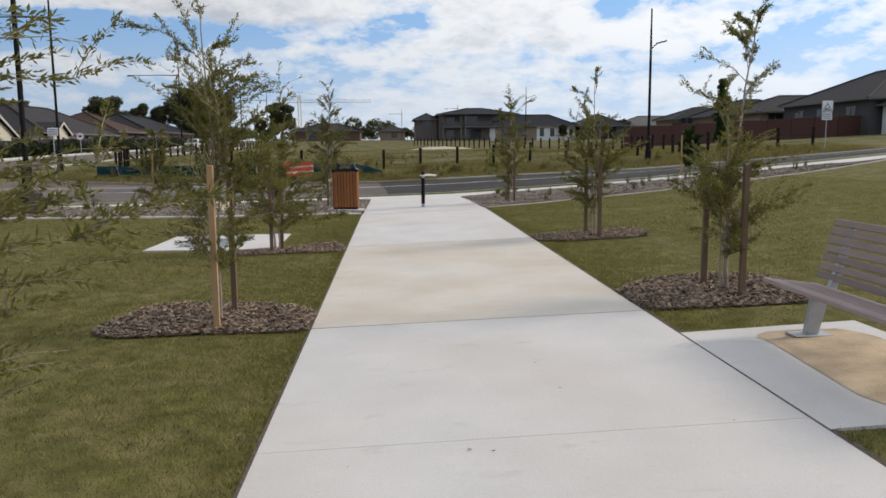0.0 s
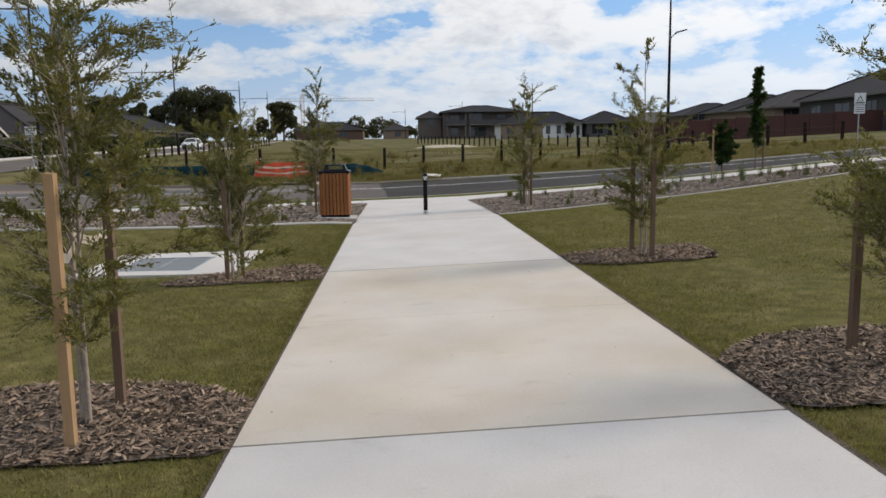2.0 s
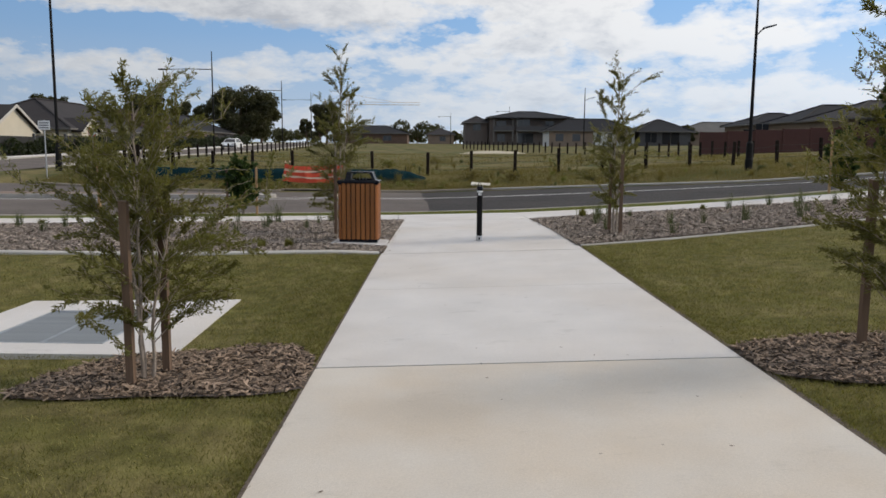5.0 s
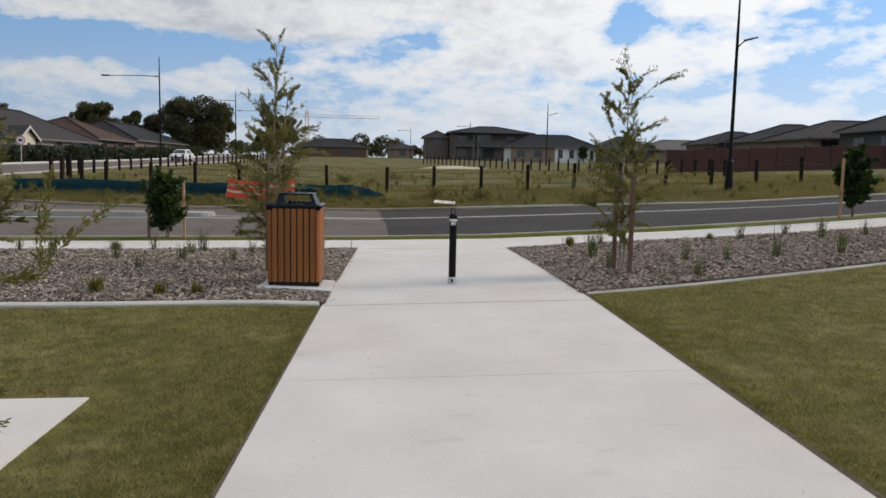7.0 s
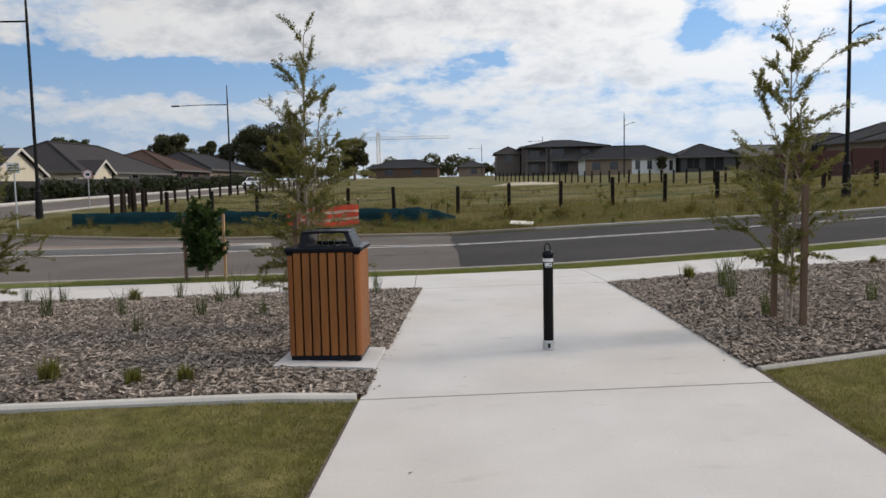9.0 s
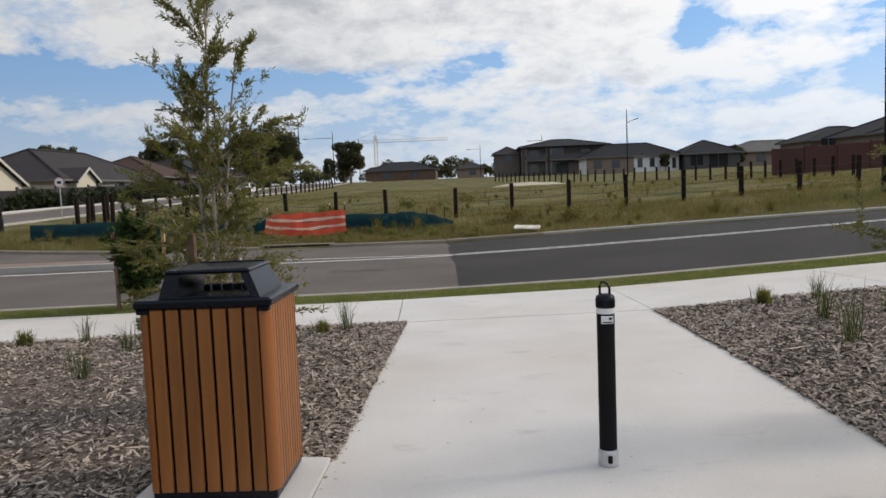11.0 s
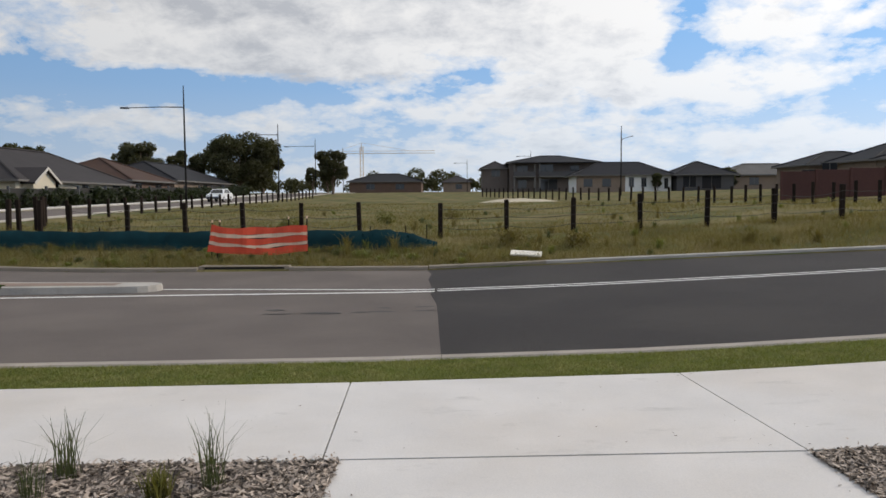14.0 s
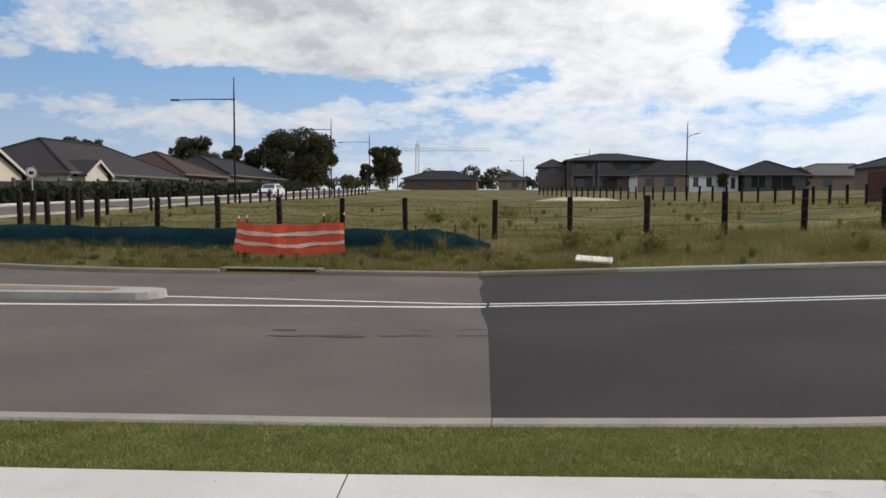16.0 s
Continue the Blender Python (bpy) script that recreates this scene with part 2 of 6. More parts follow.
TARSTAIN = material("tyre_scuff", (0.05, 0.047, 0.045), 0.9, fine_var=0.3, fine_scale=30)
LINE = material("line_paint", (0.72, 0.71, 0.68), 0.7, var=0.12, var_scale=3, fine_var=0.10, fine_scale=40)
ISLAND_TOP = material("island_infill", (0.22, 0.16, 0.125), 0.9, var=0.15, var_scale=2, fine_var=0.1, bump=0.3)
BLACK = material("black_powder_coat", (0.009, 0.008, 0.008), 0.6, spec=0.15, var=0.15, var_scale=6, bump=0.06, bump_scale=200)
BLACKPLASTIC = material("dark_polymer", (0.004, 0.0048, 0.009), 0.27, spec=0.22, var=0.2, var_scale=5, fine_var=0.1, bump=0.12, bump_scale=120)
BOLLARD = material("black_bollard_paint", (0.009, 0.0085, 0.009), 0.6, spec=0.1, var=0.3, var_scale=4, bump=0.1, bump_scale=90)
STEEL = material("galvanised_steel", (0.42, 0.43, 0.44), 0.5, 0.6, var=0.15, var_scale=8, fine_var=0.1, fine_scale=60)
ALU = material("brushed_base", (0.55, 0.55, 0.55), 0.45, 0.7, var=0.25, var_scale=20)
GRATE = material("grate_steel", (0.30, 0.33, 0.36), 0.55, 0.5, var=0.2, var_scale=6)
WHITE = material("white_tape", (0.72, 0.72, 0.71), 0.6, var=0.06, var_scale=10)
SLATWOOD = material("oiled_timber_slat", (0.232, 0.083, 0.019), 0.5, var=0.24, var_scale=3.0, fine_var=0.18, fine_scale=30, stretch=(1, 1, 0.08),
                    bump=0.2, bump_scale=60, objrand=0.14)
SLATDARK = material("red_timber_corner", (0.255, 0.085, 0.020), 0.5, var=0.14, var_scale=3, stretch=(1, 1, 0.1), bump=0.2, bump_scale=60)
BENCHWOOD = material("weathered_timber", (0.30, 0.235, 0.215), 0.75, var=0.15, var_scale=4, fine_var=0.15, fine_scale=40, stretch=(0.1, 1, 1), objrand=0.12, bump=0.2)
STAKE = material("hardwood_stake", (0.15, 0.095, 0.062), 0.85, var=0.18, var_scale=5, fine_var=0.15, fine_scale=60, stretch=(1, 1, 0.12), bump=0.4, bump_scale=50)
STAKE_PALE = material("raw_pine_stake", (0.40, 0.25, 0.13), 0.8, var=0.14, var_scale=5, fine_var=0.12, fine_scale=60, stretch=(1, 1, 0.12), bump=0.3, bump_scale=50)
HESSIAN = material("hessian_tie", (0.52, 0.45, 0.36), 0.95, var=0.1, var_scale=20)
POST = material("recycled_post", (0.020, 0.014, 0.011), 0.9, var=0.25, var_scale=4, fine_var=0.2, fine_scale=40, bump=0.4, bump_scale=40, objrand=0.25, spec=0.1)
CABLE = material("steel_cable", (0.05, 0.045, 0.04), 0.6, 0.3)
SILT = material("green_shade_cloth", (0.005, 0.030, 0.036), 0.85, spec=0.15, var=0.35, var_scale=2.6, fine_var=0.15, fine_scale=60, bump=0.4, bump_scale=30)
MESHORANGE = material("orange_mesh", (0.62, 0.07, 0.03), 0.65, var=0.12, var_scale=6, fine_var=0.2, fine_scale=90)
MESHPALE = material("pale_band", (0.66, 0.47, 0.34), 0.65, var=0.12, var_scale=6, fine_var=0.15, fine_scale=90)
BARK = material("pale_bark", (0.33, 0.27, 0.22), 0.9, var=0.3, var_scale=12, fine_var=0.2, fine_scale=60, bump=0.6, bump_scale=50)
BARKDARK = material("grey_brown_bark", (0.13, 0.095, 0.07), 0.9, var=0.3, var_scale=10, bump=0.6, bump_scale=40)
LEAF = leafy("olive_leaf", (0.120, 0.116, 0.035), (0.165, 0.152, 0.052))
LEAFGREY = leafy("grey_green_leaf", (0.135, 0.136, 0.060), (0.175, 0.170, 0.080))
LEAFDARK = leafy("deep_green_leaf", (0.032, 0.058, 0.016), (0.035, 0.055, 0.014))
LEAFGUM = leafy("gum_leaf", (0.046, 0.048, 0.022), (0.066, 0.062, 0.030))
BLADE = leafy("turf_blade", (0.127, 0.122, 0.036), (0.215, 0.180, 0.074), 0.9, 0.8, 8.0)
BLADEV = leafy("verge_blade", (0.132, 0.152, 0.042), (0.230, 0.210, 0.085), 0.7, 0.35, 3.0)
STRAW = leafy("dry_grass_blade", (0.150, 0.120, 0.048), (0.098, 0.108, 0.032), 0.6)
TUFT = leafy("strappy_leaf", (0.062, 0.076, 0.034), (0.115, 0.108, 0.055), 0.5)
ROOF_DARK = material("charcoal_roof_tile", (0.022, 0.022, 0.025), 0.75, var=0.15, var_scale=0.6, fine_var=0.15, fine_scale=9, bump=0.5, bump_scale=9, stretch=(1, 1, 1), spec=0.12)
ROOF_GREY = material("grey_roof_tile", (0.038, 0.034, 0.035), 0.75, var=0.15, var_scale=0.6, fine_var=0.15, fine_scale=9, bump=0.5, bump_scale=9, spec=0.12)
ROOF_BROWN = material("brown_roof_tile", (0.060, 0.036, 0.028), 0.75, var=0.15, var_scale=0.6, fine_var=0.15, fine_scale=9, bump=0.5, bump_scale=9, spec=0.12)
CREAM = material("cream_render", (0.56, 0.50, 0.39), 0.85, var=0.06, var_scale=1.0, bump=0.1)
WHITEWALL = material("white_render", (0.70, 0.70, 0.69), 0.85, var=0.05, var_scale=1.0)
BRICK = material("brown_brick", (0.125, 0.078, 0.058), 0.9, var=0.15, var_scale=1.0, fine_var=0.2, fine_scale=12, bump=0.3)
TANBRICK = material("tan_brick", (0.22, 0.165, 0.125), 0.9, var=0.12, var_scale=1.0, fine_var=0.2, fine_scale=12, bump=0.3)
TAUPE = material("taupe_brick", (0.120, 0.098, 0.088), 0.9, var=0.15, var_scale=1.0, fine_var=0.2, fine_scale=12, bump=0.3)
ROOF_PALE = material("pale_grey_roof_tile", (0.115, 0.110, 0.105), 0.8, var=0.15, var_scale=0.6, fine_var=0.15, fine_scale=9, bump=0.4, bump_scale=9, spec=0.12)
GREYWALL = material("dark_cladding", (0.075, 0.072, 0.074), 0.85, var=0.1, var_scale=1.0)
WINGLASS = material("window_glass", (0.02, 0.022, 0.026), 0.08, spec=0.6)
FASCIA = material("painted_fascia", (0.13, 0.12, 0.11), 0.6, var=0.05, var_scale=2)
BARGE = material("cream_bargeboard", (0.48, 0.45, 0.40), 0.6, var=0.05, var_scale=2)
PANELRED = material("red_brown_wall_panel", (0.070, 0.027, 0.022), 0.8, var=0.12, var_scale=0.5, fine_var=0.1, fine_scale=8, objrand=0.10)
HEDGE = leafy("hedge_leaf", (0.018, 0.026, 0.010), (0.030, 0.034, 0.014))
FENCEDARK = material("dark_fence_panel", (0.022, 0.021, 0.019), 0.8, var=0.2, var_scale=1.0)
STONE = material("dark_split_stone", (0.040, 0.035, 0.032), 0.9, var=0.5, var_scale=7, fine_var=0.4, fine_scale=30, bump=1.0, bump_scale=14, spec=0.15)
GREYBOX = material("grey_cabinet_paint", (0.060, 0.062, 0.066), 0.6, var=0.1, var_scale=3)
CRANE = material("crane_paint", (0.55, 0.40, 0.25), 0.6)
CARWHITE = material("white_car_paint", (0.75, 0.76, 0.77), 0.25, spec=0.6)
RUBBER = material("tyre_rubber", (0.02, 0.02, 0.02), 0.85)
SIGNWHITE = material("sign_sheet_white", (0.72, 0.72, 0.71), 0.5)
SIGNRED = material("sign_red", (0.55, 0.03, 0.03), 0.5)
POLY = material("pale_foam_slab", (0.70, 0.66, 0.58), 0.8, var=0.08, var_scale=5)
SAND = material("bare_pale_soil", (0.42, 0.37, 0.28), 0.95, var=0.2, var_scale=0.8, bump=0.4)

# ---------------- mesh helpers ----------------
class Shape:
    """Collects vertices and faces for one mesh."""

    def __init__(self):
        self.v, self.f = [], []

    def quad(self, a, b, c, d):
        n = len(self.v)
        self.v += [tuple(a), tuple(b), tuple(c), tuple(d)]
        self.f.append((n, n + 1, n + 2, n + 3))
        return self

    def poly(self, pts):
        n = len(self.v)
        self.v += [tuple(p) for p in pts]
        self.f.append(tuple(range(n, n + len(pts))))
        return self

    def hexa(self, p):
        """Eight corners: four below, four above, both anticlockwise from above."""
        n = len(self.v)
        self.v += [tuple(q) for q in p]
        for f in ((3, 2, 1, 0), (4, 5, 6, 7), (0, 1, 5, 4), (1, 2, 6, 5), (2, 3, 7, 6), (3, 0, 4, 7)):
            self.f.append(tuple(n + i for i in f))
        return self

    def box(self, x0, x1, y0, y1, z0, z1):
        return self.hexa([(x0, y0, z0), (x1, y0, z0), (x1, y1, z0), (x0, y1, z0), (x0, y0, z1), (x1, y0, z1), (x1, y1, z1), (x0, y1, z1)])

    def soft_box(self, x0, x1, y0, y1, z0, z1, e=0.006):
        """A box with chamfered edges."""
        rings = [(z0, e), (z0 + e, 0), (z1 - e, 0), (z1, e)]
        n = len(self.v)
        for z, i in rings:
            a = e
            self.v += [(x0 + a, y0 + i, z), (x1 - a, y0 + i, z), (x1 - i, y0 + a, z), (x1 - i, y1 - a, z),
                       (x1 - a, y1 - i, z), (x0 + a, y1 - i, z), (x0 + i, y1 - a, z), (x0 + i, y0 + a, z)]
        self.f.append(tuple(n + i for i in range(7, -1, -1)))
        self.f.append(tuple(n + 24 + i for i in range(8)))
        for r in range(3):
            for i in range(8):
                j = (i + 1) % 8
                self.f.append((n + 8 * r + i, n + 8 * r + j, n + 8 * r + 8 + j, n + 8 * r + 8 + i))
        return self

    def tube(self, pts, radii, seg=8, caps=True):
        """A round bar along points, with a radius at each."""
        n = len(self.v)
        pts = [Vector(p) for p in pts]
        for i, p in enumerate(pts):
            d = (pts[min(i + 1, len(pts) - 1)] - pts[max(i - 1, 0)]).normalized()
            side = d.cross(Vector((0, 0, 1)) if abs(d.z) < 0.9 else Vector((1, 0, 0))).normalized()
            other = d.cross(side)
            for k in range(seg):
                a = 2 * math.pi * k / seg
                self.v.append(tuple(p + (side * math.cos(a) + other * math.sin(a)) * radii[i]))
        for i in range(len(pts) - 1):
            for k in range(seg):
                j = (k + 1) % seg
                self.f.append((n + i * seg + k, n + i * seg + j, n + (i + 1) * seg + j, n + (i + 1) * seg + k))
        if caps:
            self.f.append(tuple(n + k for k in range(seg - 1, -1, -1)))
            m = n + (len(pts) - 1) * seg
            self.f.append(tuple(m + k for k in range(seg)))
        return self

    def lathe(self, cx, cy, prof, seg=20):
        """A turned form: (radius, z) from below upwards."""
        n = len(self.v)
        for r, z in prof:
            for k in range(seg):
                a = 2 * math.pi * k / seg
                self.v.append((cx + r * math.cos(a), cy + r * math.sin(a), z))
        for i in range(len(prof) - 1):
            for k in range(seg):
                j = (k + 1) % seg
                self.f.append((n + i * seg + k, n + i * seg + j, n + (i + 1) * seg + j, n + (i + 1) * seg + k))
        self.f.append(tuple(n + k for k in range(seg - 1, -1, -1)))
        self.f.append(tuple(n + (len(prof) - 1) * seg + k for k in range(seg)))
        return self

    def mesh(self, name, mat, smooth=False):
        me = bpy.data.meshes.new(name)
        me.from_pydata(self.v, [], self.f)
        if mat:
            me.materials.append(mat)
        if smooth:
            me.shade_smooth()
        me.update()
        return me


def part(name, shape, mat, parent, label="", smooth=False):
    ob = new(name, shape.mesh(name, mat, smooth) if isinstance(shape, Shape) else shape)
    ob.parent = parent
    if label:
        tagged(ob, label)
    return ob


def empty(name, m, label, category, group="", kind=""):
    ob = new(name)
    ob.empty_display_size = 0.2
    ob.matrix_world = m
    return tagged(ob, label, category, group, kind)


def solid(name, shape, mat, label, category, group="", kind="", smooth=False):
    return tagged(new(name, shape.mesh(name, mat, smooth)), label, category, group, kind)


def cloud_mesh(name, verts, per, mat):
    """Many small loose faces of the same corner count, from an array of corners (n, per, 3)."""
    verts = np.asarray(verts, np.float32)
    n = len(verts)
    me = bpy.data.meshes.new(name)
    me.vertices.add(n * per)
    me.vertices.foreach_set("co", verts.reshape(-1))
    me.loops.add(n * per)
    me.loops.foreach_set("vertex_index", np.arange(n * per, dtype=np.int32))
    me.polygons.add(n)
    me.polygons.foreach_set("loop_start", np.arange(n, dtype=np.int32) * per)
    me.polygons.foreach_set("loop_total", np.full(n, per, np.int32))
    me.materials.append(mat)
    me.update(calc_edges=True)
    me.validate()
    return me


# ---------------- lie of the land ----------------
def line(pts):
    xs, zs = [p[0] for p in pts], [p[1] for p in pts]
    return lambda x: np.interp(x, xs, zs)


PARK = line([(-80, 0.0), (-12, 0.0), (-4, -0.03), (-2.2, -0.02), (-1.5, -0.05), (1.5, 0.05), (3, 0.12), (6, 0.30), (14, 0.85), (26, 1.75), (80, 4.0)])
NEAR = line([(-80, -0.5), (-12, -0.35), (-5.8, -0.25), (-1.6, -0.15), (1.6, -0.09), (5.8, 0.17), (8.9, 0.40), (16.4, 1.05), (26, 1.9), (80, 4.4)])
KERB = line([(-80, -0.55), (-12, -0.40), (-5.8, -0.30), (-1.6, -0.24), (1.6, -0.14), (5.8, 0.10), (8.9, 0.33), (16.4, 0.98), (26, 1.8), (80, 4.4)])
FARK = line([(-80, -0.30), (-12, -0.30), (-5.2, -0.27), (-1.5, -0.27), (7.2, 0.07), (12.5, 0.26), (26, 1.2), (80, 3.4)])
BANK = line([(-80, 0.2), (-9, 0.26), (0, 0.30), (4, 0.42), (11.3, 0.80), (20, 1.2), (30, 1.7), (80, 3.4)])
MIDF = line([(-80, 1.0), (-22, 0.9), (0, 0.8), (22, 1.25), (45, 2.3), (80, 3.4)])
FARF = line([(-80, 1.8), (-22, 1.5), (0, 1.5), (18, 1.9), (45, 2.7), (80, 3.4)])
BANDS = [(-200, PARK), (17.5, PARK), (20.0, line([(x, 0.35 * float(PARK(x)) + 0.65 * (float(PARK(x)) * 0.6 + float(NEAR(x)) * 0.4)) for x in (-80, -12, -4, -1.5, 1.5, 3, 6, 14, 26, 80)])),
         (23.4, NEAR), (25.8, lambda x: 0.3 * NEAR(x) + 0.7 * KERB(x)), (27.0, KERB), (38.4, FARK), (43.5, BANK), (72.6, MIDF), (110, FARF),
         (160, lambda x: FARF(x) * 0 + 2.8), (320, lambda x: FARF(x) * 0 + 4.6), (1200, lambda x: FARF(x) * 0 + 9.0), (4000, lambda x: FARF(x) * 0 + 12.0)]


def lie(x, y):
    """Height of the finished surface at a place (numbers or arrays)."""
    x, y = np.asarray(x, float), np.asarray(y, float)
    out = np.zeros(np.broadcast(x, y).shape)
    x, y = np.broadcast_arrays(x, y)
    for (ya, fa), (yb, fb) in zip(BANDS[:-1], BANDS[1:]):
        k = np.clip((y - ya) / (yb - ya), 0, 1)
        inside = (y >= ya) & (y < yb)
        out = np.where(inside, fa(x) * (1 - k) + fb(x) * k, out)
    # shallow swale round the drain
    dip = np.minimum(1.0, 1.75 * np.exp(-((x + 4.0) / 1.8) ** 2 / 2 - ((y - 12.6) / 1.5) ** 2 / 2)) * np.clip((-1.6 - x) / 0.8, 0, 1)
    return out - 0.13 * dip


def gz(x, y):
    return float(lie(x, y))


def kerb_far(x):
    """The line of the far kerb; left of the pit it swings round into the side street."""
    return 38.4 + (0.0 if x > -8 else 0.016 * (x + 8) ** 2)

# ---------------- ground sheet ----------------
PY0, PY1 = -8.0, 23.38            # the park path, along y
FY0, FY1 = 23.40, 25.75           # the street footpath


def sunk(x, y):
    """Where the sheet dives under paving."""
    if abs(x) < 1.495 and y < 23.5:
        return True
    if FY0 + 0.02 < y < FY1 - 0.02:
        return True
    if 26.9 < y and y < kerb_far(max(x, -19.9)) - 0.05 and x > -60:
        if x > -20 or y < 46:
            return True
    if -4.9 < x < -3.0 and 11.5 < y < 13.5:
        return True
    if -31.9 < x < -23.6 and 38 < y < 190:
        return True
    return False


gx = np.unique(np.round(np.concatenate([[-3000, -1500, -700, -350, -200, -130, -90, -70], np.arange(-56, -20, 1.0), np.arange(-20, -8, 0.5), np.arange(-8, 12.01, 0.25),
                               [-1.51, -1.48, 1.48, 1.51], np.arange(12, 30, 1.0), np.arange(30, 70, 4.0), [80, 100, 140, 220, 400, 800, 1600, 3000]]), 3))
gy = np.unique(np.round(np.concatenate([[-200, -100, -50, -25, -15], np.arange(-10, 23.3, 0.3), [23.37, 23.43, 25.72, 25.77], np.arange(26, 26.8, 0.25), [26.86, 26.92],
                               np.arange(27.5, 38, 1.5), [38.3, 38.36, 38.42, 38.5], np.arange(38.8, 60, 0.4), np.arange(60, 130, 2.0), np.arange(130, 200, 5.0),
                               [210, 230, 260, 320, 450, 700, 1200, 2000, 3900]]), 3))
GX, GY = np.meshgrid(gx, gy)
GZ = lie(GX, GY) - 0.012
for j in range(len(gy)):
    for i in range(len(gx)):
        if sunk(gx[i], gy[j]):
            GZ[j, i] -= 0.16
        elif gy[j] > 44:
            GZ[j, i] += 0.10 * noise.noise((gx[i] * 0.12, gy[j] * 0.12, 3.0)) + 0.05 * noise.noise((gx[i] * 0.5, gy[j] * 0.5, 1.0))
        elif 39 < gy[j] <= 44:
            GZ[j, i] += 0.05 * noise.noise((gx[i] * 0.6, gy[j] * 0.6, 1.0))
        elif gy[j] < 23.3 and abs(gx[i]) > 1.7:
            GZ[j, i] += 0.018 * noise.noise((gx[i] * 0.8, gy[j] * 0.8, 5.0))
nx, ny = len(gx), len(gy)
gme = bpy.data.meshes.new("ground")
idx = np.arange(nx * ny).reshape(ny, nx)
quads = np.stack([idx[:-1, :-1], idx[:-1, 1:], idx[1:, 1:], idx[1:, :-1]], -1).reshape(-1, 4)
gme.from_pydata(np.stack([GX, GY, GZ], -1).reshape(-1, 3).tolist(), [], quads.tolist())
for m in (LAWN, VERGE, FIELD):
    gme.materials.append(m)
yc = np.repeat((gy[:-1] + gy[1:]) / 2, nx - 1)
gme.polygons.foreach_set("material_index", np.where(yc < 24, 0, np.where(yc < 32, 1, 2)).astype(np.int32))
gme.shade_smooth()
ground = tagged(new("ground", gme), "mown lawn, turf verge and dry rough grass field", "ground", kind="structure")


def sheet(shape, x0, x1, y0, y1, top, nxs=2, nys=2, deep=0.12, skew=0.0):
    """A slab that follows the land, with its sides."""
    xs, ys = np.linspace(x0, x1, nxs + 1), np.linspace(y0, y1, nys + 1)
    n = len(shape.v)
    for z0 in (0.0, -deep):
        for y in ys:
            for x in xs:
                xk = x + skew * (y - y0)
                shape.v.append((xk, y, gz(xk, y) + top + z0))
    w, k = nxs + 1, (nxs + 1) * (nys + 1)
    for j in range(nys):
        for i in range(nxs):
            a = n + j * w + i
            shape.f.append((a, a + 1, a + w + 1, a + w))
    ring = [n + i for i in range(w)] + [n + j * w + nxs for j in range(1, nys + 1)] + [n + nys * w + i for i in range(nxs - 1, -1, -1)] + [n + j * w for j in range(nys - 1, 0, -1)]
    for a, b in zip(ring, ring[1:] + ring[:1]):
        shape.f.append((b, a, a + k, b + k))
    return shape


# ---------------- paving ----------------
path_bed = sheet(Shape(), -1.49, 1.49, PY0, PY1, -0.035, 2, 14)
path = solid("path", path_bed, JOINT, "pale broom-finished concrete park path in long slabs", "path", kind="structure")
cuts = [(-8, 0), (-3.5, 0.004), (-0.6, 0.010), (2.25, 0.004), (5.05, 0.022), (7.9, 0.004), (10.70, 0.024), (13.75, 0.006), (16.70, 0.024), (PY1, 0)]
for (ya, wa), (yb, wb) in zip(cuts[:-1], cuts[1:]):
    slab = part("slab", sheet(Shape(), -1.5, 1.5, ya + wa / 2, yb - wb / 2, 0.0, 4, max(2, int((yb - ya) / 0.8)), 0.1),
                CONCRETE_TAN if 5 < ya < 10.5 else CONCRETE, path, "tan-stained concrete slab" if 5 < ya < 10.5 else "")
# dark strips painted in for the shadow line where lawn meets path
for x0, x1, ye in ((-1.522, -1.502, 16.64), (1.502, 1.548, 17.0)):
    solid("soil_edge", sheet(Shape(), x0, x1, PY0, ye, -0.002, 1, 60, 0.05), SOIL, "dark strip painting the shadow line along the path edge", "soil edge", kind="structure")
footpath = solid("footpath", sheet(Shape(), -60, 60, FY0, FY1, -0.035, 60, 2), JOINT, "pale concrete street footpath beside the road", "footpath", kind="structure")
fcuts = [-60, -48, -36, -24, -13.6, -7.6, -1.60, 1.50, 4.5, 10.4, 16.4, 24, 36, 48, 60]
for xa, xb in zip(fcuts[:-1], fcuts[1:]):
    part("slab", sheet(Shape(), xa + 0.006, xb - 0.006, FY0 + 0.008, FY1, 0.0, max(2, int((xb - xa) / 0.8)), 2, 0.1, -0.06), CONCRETE, footpath)


def strip(pts, w0, w1, h0, h1):
    """A low kerb along plan points (x, y): from w0 to w1 across (to its left is +), bottom h0 and top h1 over the land."""
    s = Shape()
    pts = [Vector((*p, 0)) for p in pts]
    n = 0
    for i, p in enumerate(pts):
        d = (pts[min(i + 1, len(pts) - 1)] - pts[max(i - 1, 0)]).normalized()
        left = Vector((-d.y, d.x, 0))
        a, b = p + left * w0, p + left * w1
        z = gz(p.x, p.y)
        e = min(0.02, abs(w1 - w0) * 0.2)
        ai, bi = p + left * (w0 + e), p + left * (w1 - e)
        s.v += [(a.x, a.y, z + h0), (a.x, a.y, z + h1 - e), (ai.x, ai.y, z + h1), (bi.x, bi.y, z + h1), (b.x, b.y, z + h1 - e), (b.x, b.y, z + h0)]
        if i:
            for k in range(5):
                s.f.append((n - 6 + k, n + k, n + k + 1, n - 5 + k))
        n += 6
    s.f.append((0, 1, 2, 3, 4, 5))
    s.f.append(tuple(range(n - 1, n - 7, -1)))
    return s


